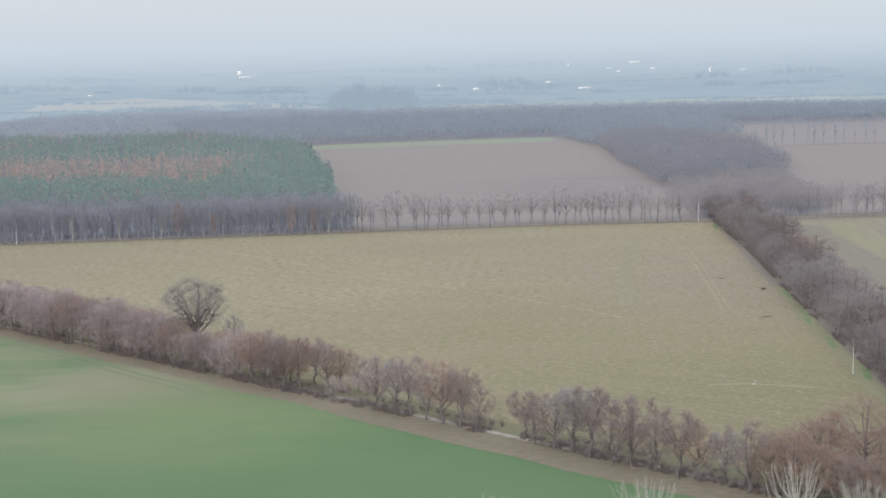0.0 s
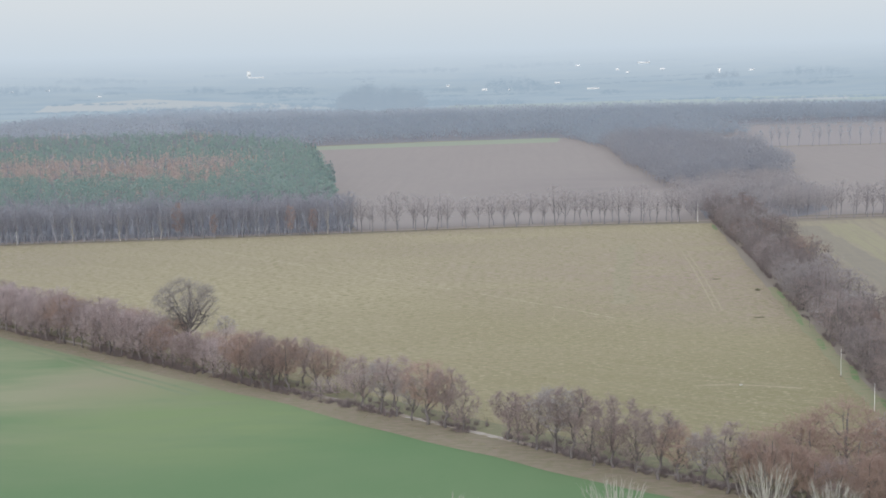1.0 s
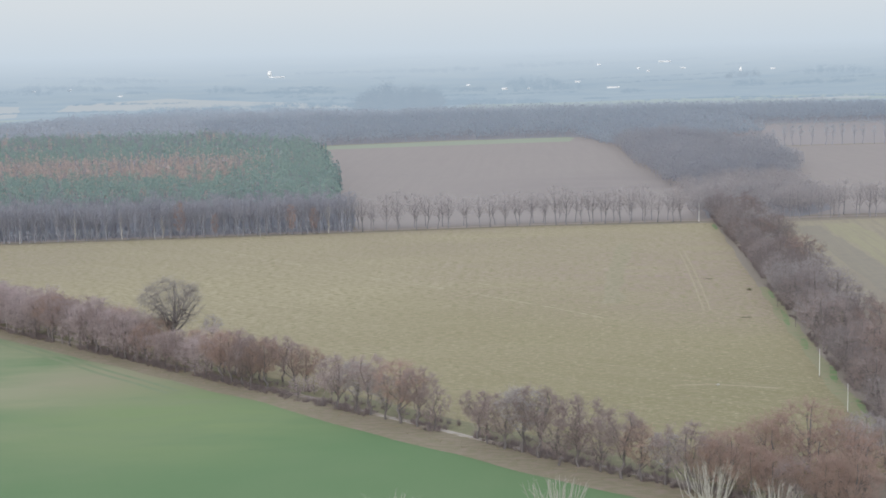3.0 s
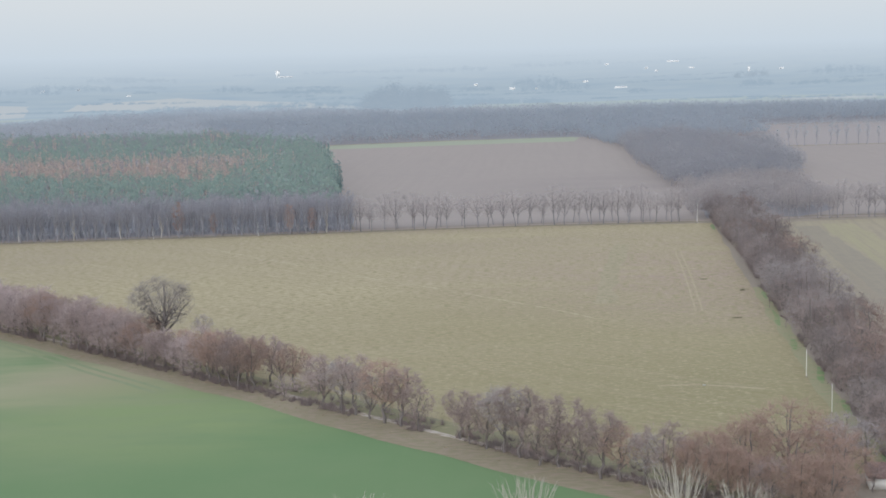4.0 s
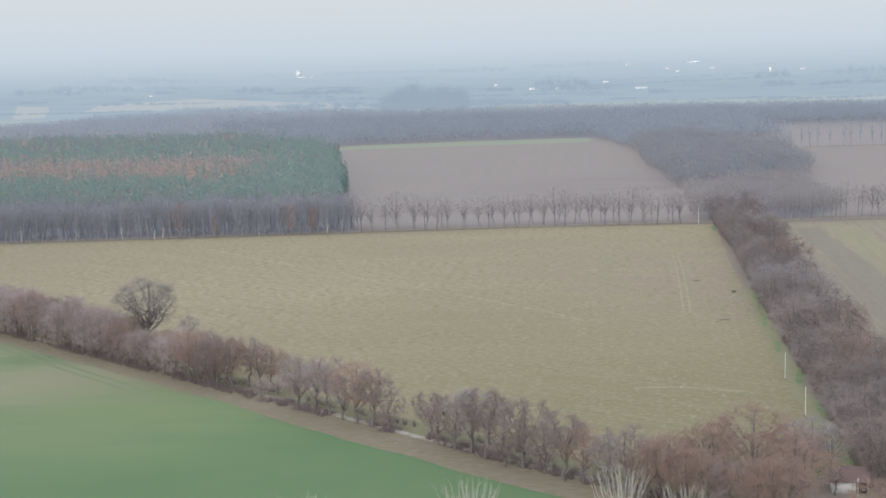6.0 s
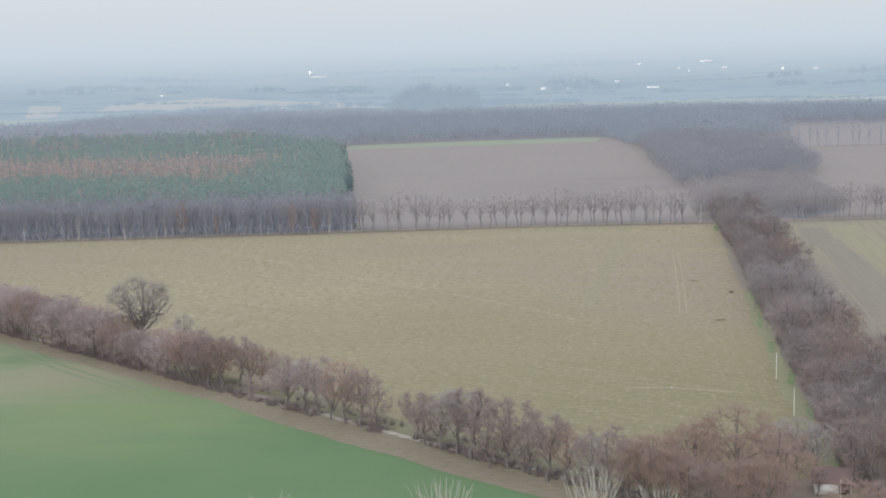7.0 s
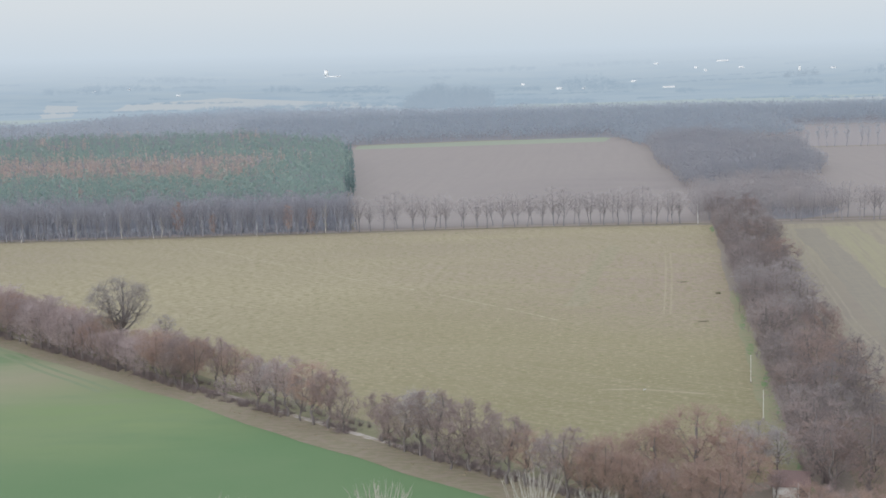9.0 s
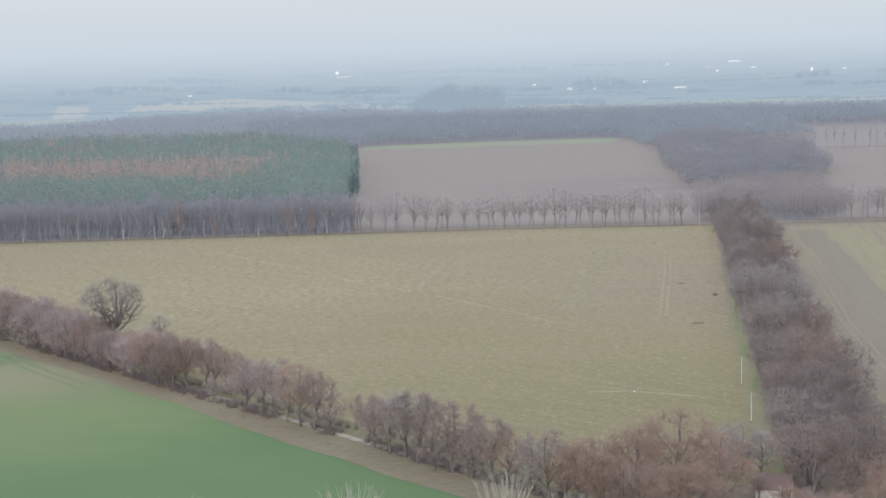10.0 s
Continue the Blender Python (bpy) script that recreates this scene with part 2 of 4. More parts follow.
BELT_BROWN = material("belt_brown_twigs", ((0.348, 0.292, 0.283), (0.328, 0.287, 0.284), (0.372, 0.3, 0.281)), (0.05, 0.14), translucent=0.5, per_object=0.2, island=0.06)
GREY_TWIG = material("grey_violet_twigs", ((0.449, 0.41, 0.415), (0.431, 0.41, 0.421), (0.474, 0.416, 0.408)), (0.1, 0.8), translucent=0.42, per_object=0.12, island=0.15)
PALE_TWIG = material("pale_dry_twigs", ((0.5, 0.455, 0.4), (0.46, 0.42, 0.37), (0.54, 0.49, 0.43)), (0.1, 1.0), translucent=0.4, island=0.15)
# avenue twigs made paler than near ones, as painted haze
AVENUE_TWIG = material("avenue_twigs", ((0.50, 0.462, 0.468), (0.485, 0.462, 0.472), (0.52, 0.47, 0.465)), (0.04, 0.5), translucent=0.45, per_object=0.1, island=0.08)
# haze painted into the next three twig colours, lifted and bluish
HAZED_EDGE_TWIG = material("hazed_forest_edge_twigs", ((0.405, 0.412, 0.455), (0.378, 0.396, 0.446), (0.428, 0.405, 0.43)), (0.03, 0.4), translucent=0.5, per_object=0.12, island=0.07)
HAZED_INNER_TWIG = material("hazed_undergrowth_twigs", ((0.5, 0.52, 0.575), (0.48, 0.505, 0.565), (0.515, 0.51, 0.55)), (0.03, 0.3), translucent=0.5, island=0.07)
HAZED_WOOD_TWIG = material("hazed_thicket_twigs", ((0.39, 0.395, 0.43), (0.345, 0.36, 0.402), (0.425, 0.413, 0.43)), (0.02, 0.085), translucent=0.5, island=0.05)
PALE_WOOD = material("beige_thicket_twigs", ((0.445, 0.412, 0.415), (0.395, 0.38, 0.396), (0.465, 0.422, 0.412)), (0.025, 0.085), translucent=0.5, island=0.05)
# far twigs pale and bluish: the haze is put into these two base colours
HAZE_BLUE_TWIG = material("haze_blue_wood_twigs", ((0.40, 0.445, 0.505), (0.365, 0.422, 0.49), (0.435, 0.458, 0.495)), (0.012, 0.05), translucent=0.5, island=0.04)
HAZY_TWIG = material("haze_violet_wood_twigs", ((0.455, 0.495, 0.55), (0.425, 0.475, 0.538), (0.482, 0.5, 0.536)), (0.01, 0.04), translucent=0.5, island=0.04)
# needle green greyed and lightened so the colour carries the haze
HAZED_NEEDLE = material("pine_needles", ((0.285, 0.385, 0.36), (0.235, 0.335, 0.332), (0.375, 0.45, 0.385)), (0.035, 0.17), translucent=0.42, island=0.06)
SPRUCE = material("dark_spruce_needles", ((0.2, 0.285, 0.29), (0.19, 0.27, 0.28), (0.235, 0.305, 0.29)), (0.02, 0.3), translucent=0.3, island=0.1)
# larch gold dulled in the base colour, again standing for haze
LARCH = material("hazed_golden_larch_needles", ((0.535, 0.455, 0.42), (0.49, 0.438, 0.415), (0.575, 0.46, 0.405)), (0.03, 0.12), translucent=0.45, island=0.06)
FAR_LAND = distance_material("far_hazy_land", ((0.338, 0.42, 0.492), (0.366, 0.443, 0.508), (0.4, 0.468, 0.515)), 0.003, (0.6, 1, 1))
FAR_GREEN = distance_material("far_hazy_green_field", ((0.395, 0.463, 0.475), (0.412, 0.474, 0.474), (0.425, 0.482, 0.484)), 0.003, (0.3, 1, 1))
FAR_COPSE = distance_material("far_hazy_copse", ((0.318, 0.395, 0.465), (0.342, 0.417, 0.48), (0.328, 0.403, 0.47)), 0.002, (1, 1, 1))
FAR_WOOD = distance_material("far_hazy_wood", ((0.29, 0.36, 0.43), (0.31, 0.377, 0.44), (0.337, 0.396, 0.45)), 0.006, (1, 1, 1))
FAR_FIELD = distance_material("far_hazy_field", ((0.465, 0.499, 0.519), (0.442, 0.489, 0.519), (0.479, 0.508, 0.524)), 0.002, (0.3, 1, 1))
WHITE = material("white_painted_wall", ((0.8, 0.8, 0.78), (0.76, 0.76, 0.74), (0.82, 0.81, 0.79)), (0.2, 1.5))
ROOF = material("red_brown_roof_tiles", ((0.22, 0.155, 0.145), (0.2, 0.145, 0.14), (0.24, 0.165, 0.15)), (0.5, 4), bump=0.5, bump_scale=8)
GREY_ROOF = material("grey_sheet_roof", ((0.68, 0.67, 0.66), (0.64, 0.64, 0.64), (0.7, 0.69, 0.68)), (0.2, 2))
# near-black colour that imitates the shade inside the shed's open bay
OPENING_SHADE = material("opening_shade_black", ((0.03, 0.03, 0.035), (0.04, 0.04, 0.045), (0.03, 0.035, 0.04)), (0.5, 2), rough=0.2)
CONCRETE = material("pale_concrete_pole", ((0.825, 0.812, 0.775), (0.75, 0.737, 0.712), (0.875, 0.862, 0.825)), (0.5, 4))
WOODEN = material("weathered_stake_wood", ((0.32, 0.29, 0.26), (0.36, 0.32, 0.28), (0.28, 0.25, 0.22)), (0.5, 4))
STONE = material("white_limestone", ((0.75, 0.74, 0.7), (0.7, 0.69, 0.66), (0.8, 0.79, 0.76)), (1, 5), bump=0.4)


# ---------------------------------------------------------------- mesh helpers
def mesh_from(name, verts, faces, mats):
    me = bpy.data.meshes.new(name)
    me.from_pydata([tuple(v) for v in verts], [], [tuple(f) for f in faces])
    for m in mats:
        me.materials.append(m)
    me.update()
    return me


def triangles_from(name, verts, tris, mat):
    """One mesh from arrays of corners and triangles."""
    me = bpy.data.meshes.new(name)
    me.vertices.add(len(verts))
    me.vertices.foreach_set("co", np.ascontiguousarray(verts, np.float32).ravel())
    me.loops.add(3 * len(tris))
    me.loops.foreach_set("vertex_index", np.ascontiguousarray(tris, np.int32).ravel())
    me.polygons.add(len(tris))
    me.polygons.foreach_set("loop_start", np.arange(0, 3 * len(tris), 3, dtype=np.int32))
    me.materials.append(mat)
    me.update(calc_edges=True)
    return me


def part(name, me, parent, label=""):
    ob = new(name, me)
    ob.parent = parent
    return tagged(ob, label)


class Builder:
    """Gathers tubes, slivers and boxes into one mesh of triangles."""

    def __init__(self):
        self.verts, self.faces, self.count = [], [], 0

    def add(self, verts, faces):
        faces = np.asarray(faces, int)
        if faces.shape[1] == 4:
            faces = np.concatenate([faces[:, (0, 1, 2)], faces[:, (0, 2, 3)]])
        self.verts.append(np.asarray(verts, float).reshape(-1, 3))
        self.faces.append(faces + self.count)
        self.count += len(self.verts[-1])

    def arrays(self):
        return np.concatenate(self.verts), np.concatenate(self.faces)

    def tube(self, points, radii, sides):
        points = np.asarray(points, float)
        ways = np.gradient(points, axis=0)
        ways /= np.linalg.norm(ways, axis=1)[:, None] + 1e-9
        side = np.cross(ways, (0.31, 0.87, 0.38))
        side /= np.linalg.norm(side, axis=1)[:, None] + 1e-9
        other = np.cross(ways, side)
        a = np.arange(sides) * 2 * np.pi / sides
        ring = points[:, None] + np.asarray(radii)[:, None, None] * (np.cos(a)[None, :, None] * side[:, None] + np.sin(a)[None, :, None] * other[:, None])
        faces = [(r * sides + k, r * sides + (k + 1) % sides, (r + 1) * sides + (k + 1) % sides, (r + 1) * sides + k)
                 for r in range(len(points) - 1) for k in range(sides)]
        self.add(ring, faces)

    def slivers(self, starts, ends, width, rng):
        """Thin tapering blades, one triangle each."""
        starts, ends = np.asarray(starts), np.asarray(ends)
        side = np.cross(ends - starts, rng.normal(size=starts.shape))
        side *= (width / 2 / (np.linalg.norm(side, axis=1) + 1e-9))[:, None]
        verts = np.stack([starts - side, starts + side, ends], 1)
        self.add(verts, np.arange(3 * len(starts)).reshape(-1, 3))

    def fan(self, x, y, base, top, wide, count, width, rng):
        """A bare crown far off: fine twigs that rise from the stem to a rounded dome."""
        a, u = rng.uniform(0, 6.283, count), np.sqrt(rng.random(count))
        u *= 1 + 0.18 * np.sin(3 * a + x) + 0.1 * np.sin(5 * a + y)
        z = base + (top - base) * (1 - 0.62 * u ** 2) * rng.uniform(0.86, 1.04, count)
        ends = np.stack([x + wide * u * np.cos(a), y + wide * u * np.sin(a), z], 1)
        k = rng.uniform(0.45, 0.8, count)
        starts = np.stack([x + wide * u * np.cos(a) * k, y + wide * u * np.sin(a) * k, base + (z - base) * (k - 0.1)], 1)
        self.slivers(starts, ends, np.full(count, width), rng)

    def fluff(self, centre, radii, count, size, rng, shell=0.5):
        """Many small leaf or twig pieces in an ellipsoid."""
        d = rng.normal(size=(count, 3))
        d /= np.linalg.norm(d, axis=1)[:, None]
        d *= (shell + (1 - shell) * rng.random(count))[:, None]
        c = np.asarray(centre) + d * np.asarray(radii)
        e = rng.normal(size=(count, 3, 3)) * size * 0.6
        self.add(c[:, None] + e, np.arange(3 * count).reshape(-1, 3))

    def box(self, x0, x1, y0, y1, z0, z1):
        v = [(x, y, z) for x in (x0, x1) for y in (y0, y1) for z in (z0, z1)]
        self.add(v, [(0, 1, 3, 2), (4, 6, 7, 5), (0, 4, 5, 1), (2, 3, 7, 6), (0, 2, 6, 4), (1, 5, 7, 3)])

    def mesh(self, name, mat):
        return triangles_from(name, *self.arrays(), mat)


# ---------------------------------------------------------------- ground
FAR_START, FAR_END = 2350.0, 4900.0


def land_height(x, y):
    """Flat country that climbs gently towards the horizon."""
    r = math.hypot(x, y)
    k = max(0.0, (r - 3400) / (FAR_END - 3400))
    return 150.0 * k ** 1.6


def polar_sheet(name, mat, r0, r1, rings, steps, lift, a0=0.0, a1=360.0):
    verts, faces = [], []
    closed = a1 - a0 >= 360
    n = steps if closed else steps + 1
    for i in range(rings + 1):
        r = r0 + (r1 - r0) * i / rings
        for k in range(n):
            a = radians(a0 + (a1 - a0) * k / steps)
            x, y = r * math.sin(a), r * math.cos(a)
            verts.append((x, y, land_height(x, y) + lift))
    for i in range(rings):
        for k in range(steps):
            j = (k + 1) % n
            faces.append((i * n + k, i * n + j, (i + 1) * n + j, (i + 1) * n + k))
    return new(name, mesh_from(name, verts, faces, [mat]))


tagged(polar_sheet("ground", SOIL, 0.5, FAR_END - 25, 70, 96, 0.0), "flat brownish winter farmland under the fields", "ground", kind="structure")


def sheet(name, outline, z, mat, label, category="field", wobble=1.2, step=12.0, seed=1):
    """A field: a closed outline with a slightly uneven edge."""
    pts = []
    for (x0, y0), (x1, y1) in zip(outline, outline[1:] + outline[:1]):
        length = math.hypot(x1 - x0, y1 - y0)
        n = min(400, max(1, int(length / step)))
        for i in range(n):
            x, y = x0 + (x1 - x0) * i / n, y0 + (y1 - y0) * i / n
            d = noise.noise_vector((x * 0.06, y * 0.06, seed * 7.3)) * wobble
            pts.append((x + d.x, y + d.y, z + land_height(x, y)))
    ob = new(name, mesh_from(name, pts, [tuple(range(len(pts)))], [mat]))
    bm = bmesh.new()
    bm.from_mesh(ob.data)
    bmesh.ops.triangulate(bm, faces=bm.faces)
    bmesh.ops.recalc_face_normals(bm, faces=bm.faces)
    if sum(f.normal.z * f.calc_area() for f in bm.faces) < 0:
        bmesh.ops.reverse_faces(bm, faces=bm.faces)
    bm.to_mesh(ob.data)
    bm.free()
    return tagged(ob, label, category, kind="structure")


def strip(name, line, width, z, mat, label, category, wobble=0.5, seed=1):
    """A track or verge along a line."""
    line = [Vector((*p, 0)) for p in line]
    left, right = [], []
    for i, p in enumerate(line):
        d = (line[min(i + 1, len(line) - 1)] - line[max(i - 1, 0)]).normalized()
        n = Vector((-d.y, d.x, 0)) * width / 2
        left.append(((p + n).x, (p + n).y))
        right.append(((p - n).x, (p - n).y))
    return sheet(name, left + right[::-1], z, mat, label, category, wobble, 5.0, seed)


ROW = [(-330, 634), (-132, 429), (-76, 371), (-45, 338), (-24, 316), (-1, 292), (8, 282), (30, 260), (52, 238), (100, 190), (160, 130)]
EDGE = [(-330, 622), (-127, 414), (-103, 388.5), (-72, 356), (-55, 337), (-42, 324.5), (-29, 308), (-11, 287), (2, 274.5), (14, 260.5), (26, 249), (55, 222), (100, 177), (160, 117)]
TRACK_LINE = [(-330, 637), (-132, 433), (-76, 375), (-40, 337), (-26, 322), (-1, 294), (4, 288.5), (15, 277), (30, 262), (52, 240), (100, 192), (160, 132)]
sheet("crop_field", EDGE + [(160, -200), (-700, -200), (-700, 980)], 0.02, CROP, "smooth bright green field of young winter crop", wobble=2.0, step=3.0, seed=2)
sheet("meadow", [(x + 5, y + 6) for x, y in ROW[:-2]] + [(90, 252), (99, 310), (113, 412), (120, 462), (137, 562), (154, 668), (60, 675), (-26, 668), (-200, 661), (-620, 640)],
      0.02, MEADOW, "wide pale yellowish winter meadow of rough grass", seed=3)
sheet("ploughed_field", [(-26, 684), (60, 688), (158, 686), (186, 884), (200, 1078), (232, 1322), (212, 1524), (55, 1512), (-90, 1480), (-66, 1100), (-46, 900)],
      0.02, PLOUGH, "bare brown ploughed field behind a row of trees", seed=4)
sheet("green_headland", [(-76, 1405), (55, 1425), (190, 1440), (205, 1512), (199, 1530), (55, 1512), (-76, 1478)],
      0.05, YOUNG, "pale green strip along the end of the ploughed field", seed=5)
sheet("stubble_field", [(130, 120), (118, 250), (140, 452), (185, 664), (250, 668), (700, 668), (700, 120)],
      0.02, STUBBLE, "beige stubble field with tractor lanes", seed=6)
sheet("ploughed_field", [(205, 690), (245, 800), (290, 1050), (330, 1262), (800, 1262), (800, 690)],
      0.02, PLOUGH, "bare brown ploughed field beside a dark wood", seed=7)
sheet("ploughed_field", [(310, 1275), (420, 1712), (900, 1725), (900, 1275)], 0.02, HAZED_PLOUGH, "pinkish brown bare field before far woods", seed=8)
sheet("verge", [(x - 0.2, y - 0.2) for x, y in EDGE] + [(x + 1, y + 1) for x, y in ROW[::-1]], 0.05, VERGE, "brown dry grass verge between crop and trees", "verge", 1.0, 4.0, 9)
strip("grass_verge", [(x + 4.9, y + 5.1) for x, y in ROW], 7.5, 0.065, OLIVE, "rough olive-brown grass beside the farm track", "verge", 1.6, 19)
strip("track", TRACK_LINE, 1.8, 0.09, TRACK, "pale sandy farm track between the roadside trees", "track", 0.4, 10)
strip("road", [(-640, 652), (-200, 672), (-26, 679), (60, 682), (170, 681), (700, 678)], 6.0, 0.06, ROAD, "dull straight country road under an avenue of trees", "road", 0.3, 11)
strip("verge", [(-640, 645), (-200, 665), (-26, 672), (60, 677), (150, 675)], 4.0, 0.09, VERGE, "reddish brown leaf litter along the wood's edge", "verge", 0.6, 12)
strip("grass_strip", [(84, 226), (89.3, 250), (94.8, 289), (100.4, 330), (106.7, 370), (114.7, 420), (123.7, 470)], 4.2, 0.06, LUSH, "lush green grass strip beside the tree belt", "verge", 1.6, 13)

sheet("forest_floor", [(-700, 640), (-199, 664), (-26, 671), (-30, 700), (-42, 850), (-60, 1000), (-84, 1200), (-80, 1470), (-900, 1470)], 0.04, HAZED_LITTER, "violet-brown leaf litter on the forest floor, lightened for the haze", "ground", seed=21)
sheet("forest_floor", [(156, 690), (173, 780), (187, 884), (201, 1078), (232, 1322), (214, 1520), (60, 1525), (-80, 1490), (-1000, 1490), (-1000, 2300), (1000, 2300), (950, 1735), (430, 1728), (330, 1420), (278, 1060), (262, 900), (248, 800), (232, 716), (205, 686)], 0.045, FAR_LITTER, "grey-brown leaf litter under the leafless woods", "ground", seed=22)
sheet("forest_floor", [(97, 232), (103, 275), (109, 309), (116, 353), (124.5, 412), (132.5, 462), (149.5, 562), (163, 668), (182, 668), (140, 462), (117, 250)], 0.05, VERGE, "brown leaf litter under the tree belt", "ground", seed=23)
for x, y, long in ((112.5, 412, 13), (106, 372, 7), (101, 335, 9), (97, 300, 8), (92, 262, 12), (88, 240, 9), (121, 455, 9), (149, 652, 12)):
    x += 0.9
    ring = [(x + 0.9 * math.cos(k * 0.524) + 0.17 * long * math.sin(k * 0.524), y + long * math.sin(k * 0.524)) for k in range(12)]
    sheet("grass_patch", ring, 0.1, VIVID, "vivid green grass patch beside the belt", "grass", 2.0, 1.5, int(y))
strip("bare_streak", [(59, 327.5), (70, 326.2), (78, 324), (84, 322)], 1.0, 0.07, FAINT_LANE, "pale bare streak of worn meadow turf", "bare soil", 2.2, 41)
for shift in (0.0, 2.4):
    strip("wheel_lane", [(-176 + shift, 462 + shift), (-127 + shift, 407 + shift), (-107 + shift, 384 + shift), (-95 + shift, 369 + shift), (-68 + shift, 338 + shift)], 1.4, 0.06, LANE, "pale wheel lane through the green crop", "lane", 0.5, 14)
strip("footpath", [(-95, 628), (-73, 596), (-27, 533), (16, 480), (45, 441), (58, 420)], 0.9, 0.06, FOOTWORN, "faint pale footpath across the meadow", "path", 1.0, 15)
strip("dull_band", [(97, 600), (87, 555), (77, 513), (64, 447)], 7, 0.045, DULL, "dull greyish band of thin turf in the meadow", "grass", 3.0, 24)
for shift in (0.0, 2.2):
    strip("wheel_lane", [(115 + shift, 571), (103 + shift, 496), (91.5 + shift, 428)], 0.6, 0.06, FAINT_LANE, "faint wheel lane in the meadow", "lane", 0.4, 16)
strip("dark_band", [(194, 645), (178, 525), (160, 415), (146, 330), (136, 260)], 13, 0.045, STUBBLE_DARK, "dull brown band of worked stubble", "field", 2.0, 17)
strip("green_band", [(212, 650), (197, 545), (178, 430), (162, 330)], 17, 0.06, STUBBLE_GREEN, "yellowish green band of grassy stubble", "field", 2.5, 18)
for shift in (0.0, 2.4):
    strip("wheel_lane", [(186 + shift, 655), (155 + shift, 466), (145 + shift, 409), (140.5 + shift, 368), (136 + shift, 320)], 0.8, 0.08, STUBBLE_LANE, "pale tractor lane in the stubble", "lane", 0.5, 20)

# ---------------------------------------------------------------- trees


class TreeKind:
    """A leafless broadleaf tree: tapered trunk with limbs, and a rounded crown of fine twigs that grow from the boughs."""

    def __init__(self, seed, height, spread, twig_mat, bark, label, group, low=0.3, limbs=8, boughs=4, ends=720, fine=8, blade=0.039, thick=0.02, lean=0.0, narrow=1.0, length=0.045, fork=None, cluster=0.12, gnarl=1.0):
        rng = np.random.default_rng(seed)
        wood, crown = Builder(), Builder()
        self.twig_mat, self.bark, self.label, self.group = twig_mat, bark, label, group
        middle = np.array((lean * height * 0.5, 0, height * (1 + low) / 2))
        radii = np.array((spread, spread, height * (1 - low) / 2))

        def curve(p, q, segments, wild):
            f = np.linspace(0, 1, segments + 1)[:, None]
            sag = np.array((0, 0, -0.05)) * np.linalg.norm(q - p)
            out = p + (q - p) * f + sag * (4 * f * (1 - f))
            out[1:-1] += rng.normal(size=(segments - 1, 3)) * wild * np.linalg.norm(q - p)
            return out

        top = middle + np.array((rng.normal() * spread * 0.1, rng.normal() * spread * 0.1, radii[2] * 0.62))
        trunk = curve(np.array((0, 0, -0.2)), top, 7, 0.018 * gnarl)
        r0 = height * thick
        wood.tube(trunk, np.linspace(1.1, 0.16, 8) ** 0.8 * r0, 7)
        posts, sprays = [trunk[4:]], [top]
        for i in range(limbs):
            f = (i + 0.5) / limbs
            a = i * 2.4 + rng.normal() * 0.35
            z = -0.35 + 1.15 * f
            ring = math.sqrt(max(0.05, 1 - z * z)) ** narrow
            aim = middle + radii * np.array((math.cos(a) * ring, math.sin(a) * ring, z)) * rng.uniform(0.52, 0.72)
            k = max(1.2, min(5.5, 7 * (0.14 + low * 0.4 + 0.32 * f) + rng.normal() * 0.25))
            if fork:
                k = 7 * fork + 1.6 * f
            root = trunk[int(k)] + (trunk[int(k) + 1] - trunk[int(k)]) * (k % 1)
            limb = curve(root, aim, 4, 0.035 * gnarl)
            wood.tube(limb, np.linspace(0.48, 0.1, 5) * r0 * (1.1 - 0.45 * f), 4)
            posts.append(limb[1:])
            for _ in range(boughs):
                j = rng.integers(1, 4)
                root = limb[j] + (limb[j + 1] - limb[j]) * rng.random()
                d = rng.normal(size=3)
                d /= np.linalg.norm(d)
                aim2 = root + (aim - middle) * 0.35 + d * radii * 0.38
                out = (aim2 - middle) / radii
                if np.linalg.norm(out) > 0.84:
                    aim2 = middle + radii * out / np.linalg.norm(out) * 0.84
                bough = curve(root, aim2, 3, 0.05 * gnarl)
                wood.tube(bough, np.linspace(0.2, 0.05, 4) * r0, 3)
                posts.append(bough)
                sprays.append(aim2)
            sprays.append(aim)
        posts = np.concatenate(posts)
        d = rng.normal(size=(ends, 3))
        d /= np.linalg.norm(d, axis=1)[:, None]
        if fork:
            d[:, 2] = np.where((d[:, 2] < 0.05) & (rng.random(ends) < 0.5), np.abs(d[:, 2]), d[:, 2])
        lumps = 1 + 0.13 * np.sin(d[:, 0] * 5 + seed) * np.cos(d[:, 1] * 4 + d[:, 2] * 5)
        egg = np.where(d[:, 2] < 0, 1 + 0.35 * d[:, 2], 1.0)
        tips = middle + radii * d * np.stack([egg, egg, np.ones(ends)], 1) * (rng.random(ends) ** 0.24 * lumps)[:, None]
        sprays = np.array(sprays)
        own = rng.random(ends) < cluster
        puff = sprays[rng.integers(len(sprays), size=ends)]
        puff = puff + (puff - middle) * 0.16 + rng.normal(size=(ends, 3)) * radii * (0.15, 0.15, 0.13)
        tips = np.where(own[:, None], puff, tips)
        near = posts[np.argmin(((tips[:, None] - posts[None]) ** 2).sum(-1), 1)]
        crown.slivers(near, tips, np.full(ends, blade * 1.2), rng)
        f = rng.uniform(0.4, 1.0, size=(ends, fine, 1))
        starts = near[:, None] + (tips - near)[:, None] * f
        ways = rng.normal(size=(ends, fine, 3)) * height * length + (tips - middle)[:, None] / np.linalg.norm(tips - middle, axis=1)[:, None, None] * height * length * 0.3
        starts, ways = starts.reshape(-1, 3), ways.reshape(-1, 3)
